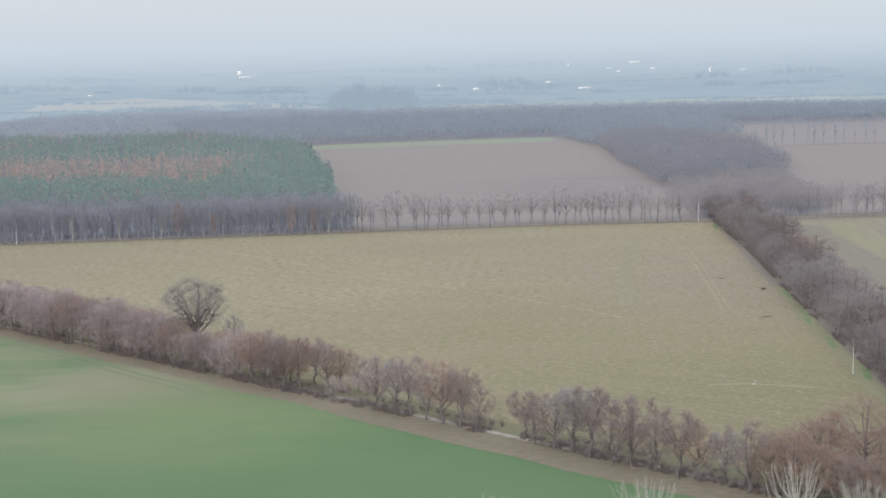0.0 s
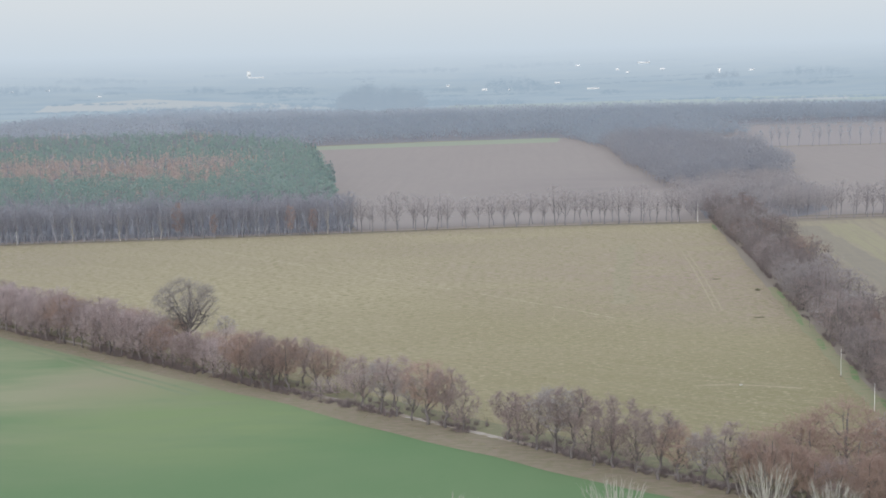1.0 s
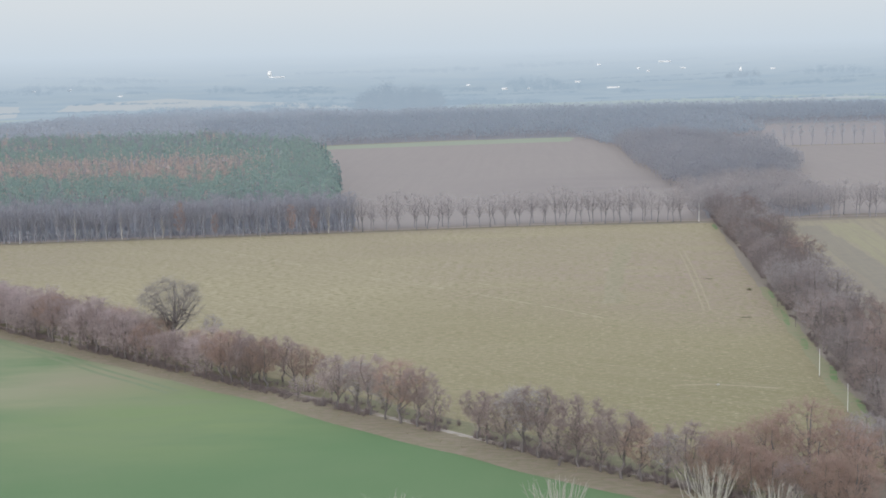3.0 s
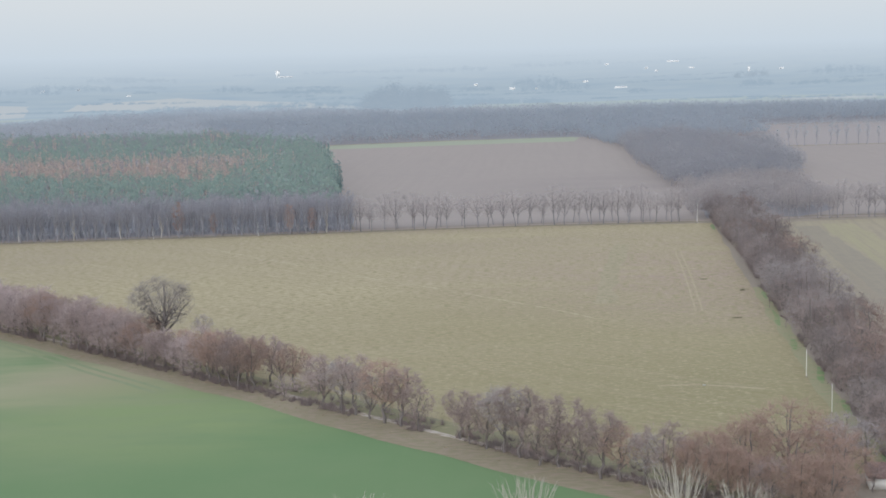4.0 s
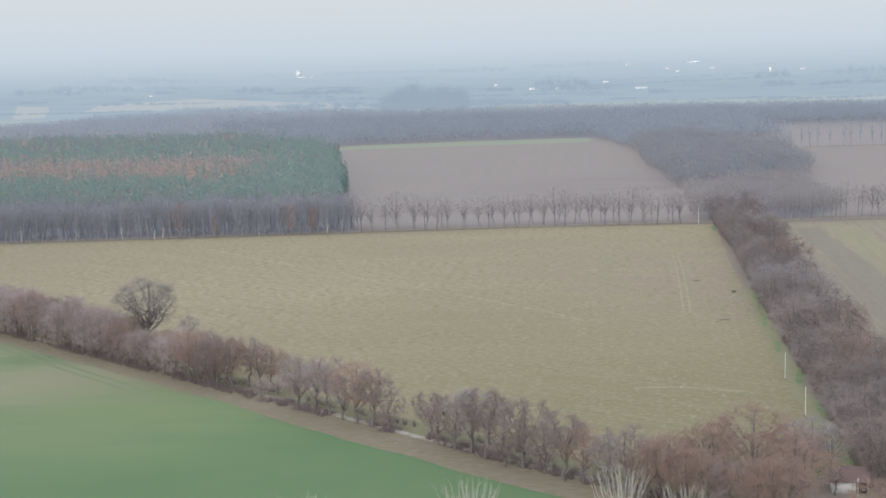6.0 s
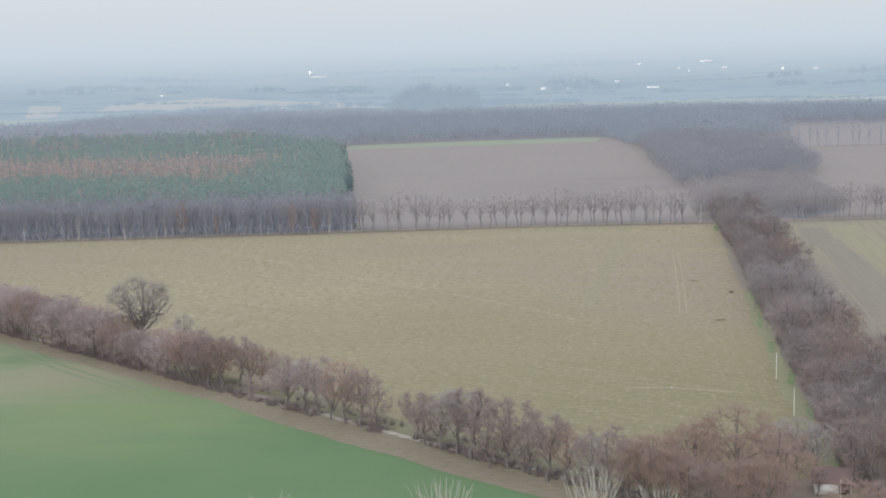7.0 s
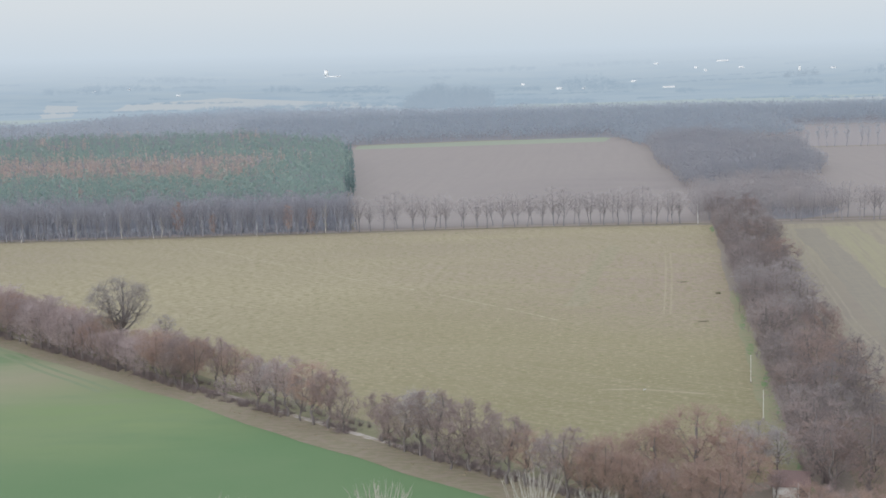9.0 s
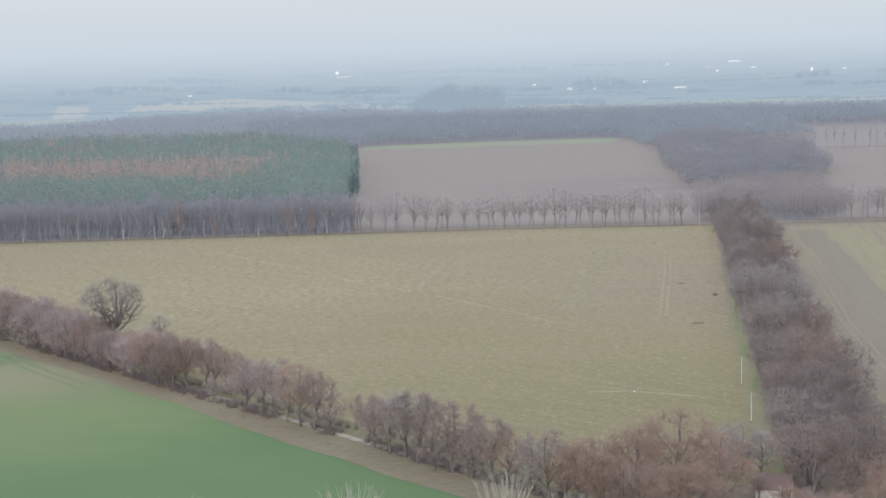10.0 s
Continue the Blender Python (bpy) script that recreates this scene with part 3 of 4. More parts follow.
        crown.slivers(starts, starts + ways * 0.75, np.full(len(starts), blade), rng)
        self.wood, self.crown = wood.arrays(), crown.arrays()
        self.trunk_mesh = triangles_from("trunk", *self.wood, bark)
        self.crown_mesh = triangles_from("crown", *self.crown, twig_mat)
        self.height = height

    def stand(self, x, y, size, rng, z=0.0):
        """A tree of its own at this place; size: its height as a share of the kind's."""
        tree = new("tree")
        part("trunk", self.trunk_mesh, tree)
        part("crown", self.crown_mesh, tree)
        tree.matrix_basis = spot(x, y, z, size, rng)
        return tagged(tree, self.label, "tree", self.group)


def spot(x, y, z, size, rng):
    wide = size * (1.0 + 0.24 * rng.random())
    return Matrix.LocRotScale((x, y, z), Euler((0, 0, rng.random() * 6.283)), (wide, wide, size))


class Thicket:
    """Many trees joined into one mass: a mesh of stems and one of twigs."""

    def __init__(self):
        self.wood, self.crown = Builder(), Builder()

    def stand(self, kind, x, y, size, rng):
        m = np.array(spot(x, y, 0, size, rng))
        for target, (v, t) in ((self.wood, kind.wood), (self.crown, kind.crown)):
            target.add(v @ m[:3, :3].T + m[:3, 3], t)

    def link(self, name, twig_mat, bark, label):
        mass = new(name)
        part("stems", self.wood.mesh("stems", bark), mass)
        part("crowns", self.crown.mesh("crowns", twig_mat), mass)
        return tagged(mass, label, "wood", kind="stuff")


def line_places(line, gap, offset, rng, jitter=0.8):
    """Evenly spaced places along a line, moved aside by offset."""
    out, carry = [], 0.0
    for (x0, y0), (x1, y1) in zip(line, line[1:]):
        length = math.hypot(x1 - x0, y1 - y0)
        dx, dy = (x1 - x0) / length, (y1 - y0) / length
        d = carry
        while d < length:
            j = rng.uniform(-jitter, jitter, 2)
            out.append((x0 + dx * (d + j[0]) - dy * (offset + j[1] * 0.5), y0 + dy * (d + j[0]) + dx * (offset + j[1] * 0.5)))
            d += gap
        carry = d - length
    return out


def inside(x, y, poly):
    hit = False
    for (x0, y0), (x1, y1) in zip(poly, poly[1:] + poly[:1]):
        if (y0 > y) != (y1 > y) and x < (x1 - x0) * (y - y0) / (y1 - y0) + x0:
            hit = not hit
    return hit


rng = np.random.default_rng(5)

# roadside row along the track
ROADSIDE = "roadside trees along the track"
BROWN_LABEL, RUSSET_LABEL, GREY_LABEL = "bare roadside tree with brown-violet twigs", "roadside tree with russet withered twigs", "bare grey-twigged roadside tree with open crown"
row_kinds = [
    TreeKind(21, 12, 4.5, TWIG, BARK, BROWN_LABEL, ROADSIDE, low=0.27),
    TreeKind(22, 12, 4.8, TWIG, BARK, BROWN_LABEL, ROADSIDE, low=0.15, lean=0.06),
    TreeKind(23, 12, 4.6, RUSSET, BARK, RUSSET_LABEL, ROADSIDE, low=0.28),
    TreeKind(24, 12, 4.1, GREY_TWIG, BARK, GREY_LABEL, ROADSIDE, low=0.32, ends=680, limbs=8),
    TreeKind(25, 12, 4.9, TWIG, BARK, BROWN_LABEL, ROADSIDE, low=0.13, lean=-0.05, limbs=11),
    TreeKind(26, 12, 3.8, TWIG, BARK, BROWN_LABEL, ROADSIDE, low=0.34, ends=680, limbs=7),
    TreeKind(27, 12, 5.0, HAZED_LILAC_TWIG, BELT_BARK, "bare roadside tree with lilac-brown twigs paled for haze", ROADSIDE, low=0.1, ends=640),
    TreeKind(28, 12, 5.4, HAZED_LILAC_TWIG, BELT_BARK, "bare roadside tree with lilac-brown twigs paled for haze", ROADSIDE, low=0.1, ends=640, lean=0.05),
    TreeKind(29, 12, 5.2, GREY_TWIG, BARK, GREY_LABEL, ROADSIDE, low=0.22, ends=640),
    TreeKind(30, 12, 5.0, RED_TWIG, BARK, "roadside tree with red-brown withered twigs", ROADSIDE, low=0.24, limbs=7),
]
# the open stretch, tree by tree: place, height, kind
for x, y, h, k in ((15.8, 273.7, 13.7, 3), (18.7, 269.5, 15.0, 5), (22.0, 263.4, 12.3, 4), (26.0, 262.1, 14.3, 0), (29.7, 258.1, 11.2, 4), (33.0, 253.1, 13.8, 5),
                   (36.5, 251.2, 11.2, 2), (40.6, 248.1, 10.1, 3), (43.6, 242.8, 13.2, 0), (-46.8, 340.8, 13.5, 0), (-43.2, 337.8, 13.0, 2), (-23.8, 315.8, 12.8, 0),
                   (-19.7, 312.5, 12.0, 3), (-16.3, 308.8, 14.2, 5), (-12.8, 304.7, 10.2, 3), (-9.4, 300.7, 14.6, 2), (-5.6, 297.2, 13.6, 5), (-2.0, 293.3, 10.4, 1),
                   (7.2, 285.2, 10.8, 5), (9.0, 281.2, 9.6, 1), (12.2, 276.6, 11.6, 0), (-39.4, 346.0, 12.3, 5), (-36.0, 338.5, 11.2, 0), (-32.6, 336.5, 11.2, 2)):
    row_kinds[k].stand(x, y, h / 12 * 1.06, rng)
# low young trees in the gap of the row
for x, y, h in ((-28.1, 336.8, 9.5), (-34.4, 328.1, 6.2), (-30.5, 331.0, 5.5), (-26.0, 330.0, 7.0)):
    row_kinds[7].stand(x, y, h / 12, rng)
# the closed stretches of the row
for side, gap in ((0.0, 4.9), (6.5, 5.4)):
    for x, y in line_places([(-192, 492), (-132, 430), (-76, 371), (-48, 342)], gap, side, rng):
        # beyond x < -60 mostly the paler kinds, painted for haze farther off
        row_kinds[int(rng.choice([6, 7, 0, 2, 1, 7, 6] if x < -60 else [0, 1, 2, 2, 4, 7]))].stand(x, y, (9.8 if -78 < x < -66 else 11.4 if -82 < x < -60 else 14.3 if x < -70 else 12.8) / 12 + rng.normal() * 0.07, rng)
    for x, y in line_places([(46, 241), (92, 196)], gap, side, rng):
        if 68 < x < 80:
            continue
        if side and x < 80:
            continue
        row_kinds[int(rng.choice([0, 1, 2, 2, 2, 9, 9]))].stand(x, y, (12.0 + rng.normal() * 0.9) / 12, rng)
# the great oak
oak = TreeKind(84, 23.0, 10.0, OAK_TWIG, BELT_BARK, "huge old bare oak with spreading limbs above the row", "", low=0.3, narrow=0.6, limbs=17, boughs=6, ends=2800, fine=7, thick=0.032, blade=0.03, length=0.036, fork=0.34, cluster=0.2, gnarl=1.3)
oak.stand(-74, 387, 1.0, rng)

row_kinds[8].stand(-65.0, 404.8, 0.7, rng)

# clump of trees round the shed
open_kinds = [TreeKind(33 + i, 12, 5.4, RED_TWIG, BARK, "russet-twigged bare tree with open spreading limbs", "trees round the shed", low=0.2, limbs=7, boughs=5, ends=780, fine=8, blade=0.036, thick=0.021, cluster=0.45) for i in range(3)]
for i, (x, y, h) in enumerate(((69, 250, 15.5), (60, 246, 12.0), (75, 244, 12.5), (53, 250, 10.5), (66, 237, 12.5), (57, 236, 10.5), (62, 256, 11.0), (74, 234, 12.0), (67, 227, 11.0),
                               (103, 222, 12.5), (96, 214, 11.5), (111, 214, 12.5), (105, 232, 11.0))):
    open_kinds[i % 3].stand(x, y, h / 12 * 1.05, rng)
row_kinds[4].stand(50, 243, 0.9, rng)
row_kinds[8].stand(78.5, 254, 0.92, rng)
row_kinds[8].stand(82.6, 256.5, 0.95, rng)
row_kinds[8].stand(86.0, 255.0, 0.82, rng)
row_kinds[5].stand(81.9, 239.6, 0.5, rng)

# belt of trees along the pole line
BELT = [(92.0, 236), (94.5, 262), (96.5, 275), (102.5, 309), (109.3, 353), (118, 412), (126, 462), (143.0, 562), (157, 664), (163, 700)]
BELT_GROUP = "trees of the dense belt"
BELT_LOOKS = ((BELT_BROWN, "bare brown tree in a dense belt"), (BELT_RUSSET, "russet bare tree in a dense belt"), (BELT_TWIG, "grey-brown bare tree in a dense belt"), (BELT_GREY, "pale grey bare tree in a dense belt"))
belt_kinds = [TreeKind(41 + i, 11.5, 5.3, look_[0], BELT_BARK, look_[1], BELT_GROUP, low=0.1, limbs=7, boughs=3, ends=430, fine=7, blade=0.055, length=0.032, cluster=0.1) for i, look_ in enumerate(BELT_LOOKS)]
back_kinds = [TreeKind(51 + i, 11.5, 5.3, look_[0], BELT_BARK, look_[1], BELT_GROUP, low=0.1, limbs=6, boughs=0, ends=250, fine=6, blade=0.078, length=0.034, cluster=0.0) for i, look_ in enumerate(BELT_LOOKS)]
back_rows = [Thicket() for _ in belt_kinds]
for row, gap in ((0.0, 6.4), (7.2, 7.2), (14.8, 7.2)):
    for x, y in line_places(BELT, gap, -row, rng, 1.7):
        if row > 8 and abs(y - 455) < 7 or math.hypot(x - 90, y - 238) < 5:
            continue
        # past y 440 the tone falls: greyer, paler twigs imitate haze
        tone = noise.noise((x * 0.045, y * 0.03, 4.4)) + rng.normal() * 0.2 + 0.006 * max(0, 350 - y) - 0.0015 * max(0, y - 440)
        size = 1.0 + rng.normal() * 0.17 + 0.2 * noise.noise((x * 0.05, y * 0.035, 1.9)) + (0.1 if y > 560 else 0)
        pick = 1 if tone > 0.2 else 0 if tone > -0.02 else 2 if tone > -0.3 else 3
        if row == 0 or row < 8 and y < 430:
            belt_kinds[pick].stand(x, y, max(0.68, size), rng)
        else:
            back_rows[pick].stand(back_kinds[pick], x, y, max(0.68, size), rng)
for rows, (twigs, label) in zip(back_rows, BELT_LOOKS):
    rows.link("belt_thicket", twigs, BELT_BARK, label.replace("tree in a dense belt", "trees joined in the dense belt"))

# pale poplars close by
def pale_poplar(seed, height, spread):
    """A broom of many upright pale branches on one stem."""
    prng = np.random.default_rng(seed)
    wood, crown = Builder(), Builder()
    wood.tube([(0, 0, -0.2), (0.1, 0, height * 0.25), (0, 0.1, height * 0.55), (0.1, 0, height * 0.9)], (0.34, 0.28, 0.18, 0.05), 7)
    starts, ends = [], []
    for i in range(38):
        a, r = i * 2.4 + prng.normal() * 0.3, spread * math.sqrt((i + 0.5) / 38) * prng.uniform(0.85, 1.1)
        tip = np.array((r * math.cos(a), r * math.sin(a), height - 0.07 * r * r - abs(prng.normal()) * 0.7))
        root = np.array((0, 0, height * (0.70 - 0.12 * r / spread + 0.05 * prng.normal())))
        mid = root * 0.45 + tip * 0.55 + np.array((tip[0] * 0.15, tip[1] * 0.15, -0.4)) + prng.normal(size=3) * 0.25
        wood.tube([root, mid, tip], (0.08, 0.05, 0.02), 4)
        for _ in range(7):
            s = mid + (tip - mid) * prng.random()
            starts.append(s), ends.append(s + np.array((tip[0] - root[0], tip[1] - root[1], 0)) * 0.12 + prng.normal(size=3) * 0.4 + (0, 0, prng.uniform(0.7, 1.7)))
    crown.slivers(starts, ends, np.full(len(starts), 0.06), prng)
    return wood.mesh("trunk", PALE_BARK), crown.mesh("crown", PALE_TWIG)


poplar_wood, poplar_twigs = pale_poplar(91, 23.0, 4.9)
for x, y, size in ((34.3, 188, 1.0), (12.2, 187.8, 0.935), (-12, 186, 0.88), (43.1, 185.4, 0.88)):
    poplar = new("tree")
    part("trunk", poplar_wood, poplar)
    part("crown", poplar_twigs, poplar)
    poplar.matrix_basis = spot(x, y, 0, size, rng)
    tagged(poplar, "tall bare poplar with pale whitish branches", "tree", "pale poplars")

# avenue of bare trees between meadow and ploughed field
AVENUE = "avenue trees along the country road"
avenue_kinds = [TreeKind(61 + i, 17.5, 5.0, AVENUE_TWIG, AVENUE_BARK, "tall bare avenue tree with a straight dark trunk", AVENUE, low=0.33, limbs=7, boughs=1, ends=280, fine=5, blade=0.055, thick=0.013, length=0.045, cluster=0.1, gnarl=0.4) for i in range(4)]
far_rows = Thicket()
for line, gap, own in (([(-24, 674), (61, 678.5), (146, 676)], 6.6, True), ([(-26, 684), (60, 688), (150, 686)], 7.0, False), ([(196, 676), (400, 672)], 6.5, False), ([(196, 687), (400, 684)], 6.5, False)):
    for x, y in line_places(line, gap, 0, rng, 2.0):
        kind, size = avenue_kinds[int(rng.integers(4))], 0.97 + rng.normal() * 0.1
        if own:
            kind.stand(x, y, size, rng)
        else:
            far_rows.stand(kind, x, y, size, rng)
far_rows.link("avenue_far_side", AVENUE_TWIG, AVENUE_BARK, "far side of the bare tree avenue")

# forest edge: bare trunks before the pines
edge_kinds = [TreeKind(71 + i, 20.0, 3.9, HAZED_EDGE_TWIG, (HAZED_BARK, HAZED_BARK, PALE_BARK)[i], ("tall bare forest-edge tree", "tall bare forest-edge tree", "pale-stemmed birch at the forest edge")[i], "forest edge trees",
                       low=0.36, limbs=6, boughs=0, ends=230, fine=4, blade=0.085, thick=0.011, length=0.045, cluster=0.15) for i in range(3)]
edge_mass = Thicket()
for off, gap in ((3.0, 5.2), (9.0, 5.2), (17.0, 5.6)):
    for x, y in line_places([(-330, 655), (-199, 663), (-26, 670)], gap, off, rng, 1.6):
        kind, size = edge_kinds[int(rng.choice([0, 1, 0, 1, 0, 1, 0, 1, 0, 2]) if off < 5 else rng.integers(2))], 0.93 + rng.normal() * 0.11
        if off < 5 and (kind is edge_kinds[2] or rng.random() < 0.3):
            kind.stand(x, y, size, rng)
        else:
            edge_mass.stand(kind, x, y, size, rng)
edge_mass.link("forest_edge", HAZED_EDGE_TWIG, HAZED_BARK, "grey mass of bare trees before the pine wood")

edge_russet = TreeKind(79, 20.0, 3.6, RUSSET, HAZED_BARK, "russet-leaved tree at the edge of the pine wood", "forest edge trees", low=0.15, limbs=7, boughs=2, ends=300, fine=5, blade=0.09, thick=0.011)
for x, y, size in ((-113, 667.5, 0.95), (-58, 669.5, 0.8), (-47, 670, 0.7), (-96, 668.5, 0.62)):
    edge_russet.stand(x, y, size, rng)

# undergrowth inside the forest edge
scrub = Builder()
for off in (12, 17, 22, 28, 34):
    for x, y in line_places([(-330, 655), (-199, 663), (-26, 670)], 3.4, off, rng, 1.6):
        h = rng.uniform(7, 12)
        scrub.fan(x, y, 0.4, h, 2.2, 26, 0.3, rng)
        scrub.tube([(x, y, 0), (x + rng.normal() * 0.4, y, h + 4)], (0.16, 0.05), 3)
tagged(new("undergrowth", scrub.mesh("undergrowth", HAZED_INNER_TWIG)), "undergrowth and young stems inside the forest edge, paled for the haze", "undergrowth", kind="stuff")

# brushwood under the rows
brush = Builder()


def bush(x, y, height, spread):
    n = 72
    d = rng.normal(size=(n, 3)) * (spread, spread, 0) + (0, 0, 0)
    starts = np.array((x, y, 0)) + d * 0.3
    ends = np.array((x, y, 0)) + d + np.stack([np.zeros(n), np.zeros(n), height * rng.uniform(0.3, 1.0, n)], 1)
    brush.slivers(starts, ends, np.full(n, 0.055), rng)


for line, gap, off in (([(-225, 526), (-132, 430), (-76, 371), (-45, 338), (-1, 292)], 3.4, 0.2), ([(6, 286), (30, 260), (110, 178)], 3.4, 0.2), ([(-225, 526), (-76, 371), (-45, 338), (-1, 292)], 2.2, 6.5), ([(8, 284), (30, 260), (110, 178)], 2.2, 6.5),
                       ([(-132, 430), (-76, 371), (-45, 338), (-1, 292)], 1.5, 1.4), ([(6, 286), (30, 260), (110, 178)], 1.5, 1.4), ([(-132, 430), (-76, 371), (-45, 338), (-1, 292)], 1.9, 2.4), ([(6, 286), (30, 260), (110, 178)], 1.9, 2.4), ([(-132, 430), (-76, 371), (-45, 338)], 1.7, -0.9), ([(-45, 338), (-1, 292)], 2.0, -0.9), ([(8, 284), (30, 260), (110, 178)], 1.6, -0.9), (BELT, 1.3, -1.0), (BELT, 2.0, 2.0)):
    for x, y in line_places(line, gap, off, rng, 1.0):
        if noise.noise((x * 0.12, y * 0.12, 0.7)) > -0.2:
            bush(x, y, rng.uniform(0.8, 2.9), rng.uniform(0.5, 1.1))
tagged(new("brushwood", brush.mesh("brushwood", BRUSH)), "low brown leafless brushwood under the tree rows", "bushes", kind="stuff")

# pine wood with a strip of golden larch
WOOD = [(-700, 690), (-199, 692), (-34, 698), (-42, 850), (-50, 985), (-60, 1093), (-78, 1240), (-92, 1340), (-190, 1500), (-480, 1500), (-800, 1480)]
pine_needles, pine_stems, larch_needles, twig_cloud = Builder(), Builder(), Builder(), Builder()
for gx in np.arange(-700, -30, 5.6):
    for gy in np.arange(694, 1640, 6.4):
        x, y = gx + rng.uniform(-2.2, 2.2), gy + rng.uniform(-2.4, 2.4)
        if not inside(x, y + 60 * noise.noise((x * 0.012, 3.0, 1.0)) * (y > 1150), WOOD) or x < -0.42 * y - 60:
            continue
        if y > 1000 and rng.random() < 0.35:
            continue
        h = 19.5 + rng.normal() * 1.9
        band = 845 - 0.05 * x + rng.normal() * 12 < y < 1062 + 0.02 * x + rng.normal() * 14 and x < -108 + rng.normal() * 14
        if band and rng.random() < 0.8 or y > 1180 and x < -150 and noise.noise((x * 0.02, y * 0.012, 9.0)) > 0.22 and rng.random() < 0.35:
            h += rng.uniform(-1, 4)
            for k in range(5):
                w = 2.5 - 0.46 * k
                larch_needles.fluff((x, y, h * (0.34 + 0.15 * k)), (w, w, 2.2), 13 - 2 * k, 0.85, rng, 0.3)
            larch_needles.tube([(x, y, 0), (x, y, h)], (0.2, 0.03), 3)
            continue
        if y < 716 and rng.random() < 0.5 or rng.random() < (0.5 if band else 0.04) + 0.0016 * max(0, y - 1120):
            twig_cloud.fan(x, y, h * 0.35, h + 0.5, 3.2, 34, 0.3, rng)
            continue
        tall = h + 1.6 * noise.noise((x * 0.05, y * 0.05, 2.0))
        for k in range(3):
            c = (x + rng.normal() * 1.2, y + rng.normal() * 1.2, tall - 1.4 - 1.6 * k)
            pine_needles.fluff(c, (1.85, 1.85, 1.25), 19 if y < 1100 else 10, 0.64 if y < 1100 else 0.9, rng, 0.5)
        if y < 780 or x > -0.05 * y - 30:
            pine_stems.tube([(x, y, 0), (x, y, h - 3)], (0.22, 0.1), 3)
spruces = Builder()
for _ in range(40):
    f = rng.random()
    x, y, h = -41 - 22 * f + rng.normal() * 2.5, 850 + 300 * f + rng.normal() * 8, rng.uniform(17, 23)
    for k in range(6):
        spruces.fluff((x, y, h * (0.22 + 0.14 * k)), (3.0 - 0.45 * k, 3.0 - 0.45 * k, 1.6), 26 - 3 * k, 0.7, rng, 0.4)
    spruces.tube([(x, y, 0), (x, y, h)], (0.25, 0.04), 3)
tagged(new("spruces", spruces.mesh("spruces", SPRUCE)), "dark spruces at the corner of the pine wood", "spruce", kind="stuff")
tagged(new("pine_crowns", pine_needles.mesh("pine_crowns", HAZED_NEEDLE)), "dense pine wood canopy, its green paled for the haze", "pine wood", kind="stuff")
tagged(new("pine_stems", pine_stems.mesh("pine_stems", HAZED_BARK)), "slender pine stems under the canopy", "pine wood", kind="stuff")
tagged(new("larches", larch_needles.mesh("larches", LARCH)), "band of golden orange larches in the pine wood", "larch wood", kind="stuff")
tagged(new("mixed_trees", twig_cloud.mesh("mixed_trees", HAZED_EDGE_TWIG)), "scattered grey bare trees among the pines", "wood", kind="stuff")


def edge_distance(x, y, poly):
    best = 1e9
    for (x0, y0), (x1, y1) in zip(poly, poly[1:] + poly[:1]):
        dx, dy = x1 - x0, y1 - y0
        f = max(0.0, min(1.0, ((x - x0) * dx + (y - y0) * dy) / (dx * dx + dy * dy)))
        best = min(best, math.hypot(x - x0 - f * dx, y - y0 - f * dy))
    return best


def wood_of(name, poly, gap, height, mat, label, count=36, size=0.5, keep=1.0, stem=0.14):
    """A far leafless wood of many separate crowns and stems."""
    crowns = Builder()
    xs, ys = [p[0] for p in poly], [p[1] for p in poly]
    for gx in np.arange(min(xs), max(xs), gap):
        for gy in np.arange(min(ys), max(ys), gap * 1.2):
            x, y = gx + rng.uniform(-0.45, 0.45) * gap, gy + rng.uniform(-0.5, 0.5) * gap
            if not inside(x, y, poly) or abs(x - 0.05 * y) > 0.40 * y + 60 or rng.random() > keep:
                continue
            h = height * (1 + rng.normal() * 0.05)
            h *= (0.98 + 0.26 * noise.noise((x * 0.014, y * 0.014, 3.1)) + 0.3 * noise.noise((x * 0.04, y * 0.025, 8.1))) * min(1.0, 0.72 + 0.28 * edge_distance(x, y, poly) / 20)
            wide = gap * rng.uniform(0.7, 1.05)
            crowns.fluff((x, y, h * 0.6), (wide, wide, h * 0.4), count, size, rng, 0.6)
            crowns.fluff((x, y, h * 0.5), (wide * 0.8, wide * 0.8, h * 0.38), count // 4, size * 1.6, rng, 0.3)
            crowns.tube([(x, y, 0), (x + rng.normal() * 0.4, y, h * 0.8)], (stem, stem * 0.3), 3)
    return tagged(new(name, crowns.mesh(name, mat)), label, "wood", kind="stuff")


wood_of("bare_wood", [(150, 690), (164, 780), (248, 806), (234, 716), (207, 687)], 6.5, 14.5, PALE_WOOD, "dense brown-grey leafless thicket by the country road", 150, 0.5)
wood_of("bare_wood", [(164, 780), (176, 850), (262, 885), (248, 806)], 7.0, 14.0, PALE_WOOD, "low beige-grey part of a leafless wood", 150, 0.5)
wood_of("bare_wood", [(176, 850), (188, 1046), (215, 1290), (214, 1336), (300, 1336), (322, 1150), (298, 985), (262, 885)], 7.5, 21.0, HAZED_WOOD_TWIG, "tall dense grey leafless wood between ploughed fields", 140, 0.6)
wood_of("bare_wood", [(214, 1336), (208, 1500), (420, 1500), (345, 1420), (300, 1336)], 8.5, 17.0, HAZE_BLUE_TWIG, "leafless wood beyond the ploughed field, paled for the haze", 80, 0.75)
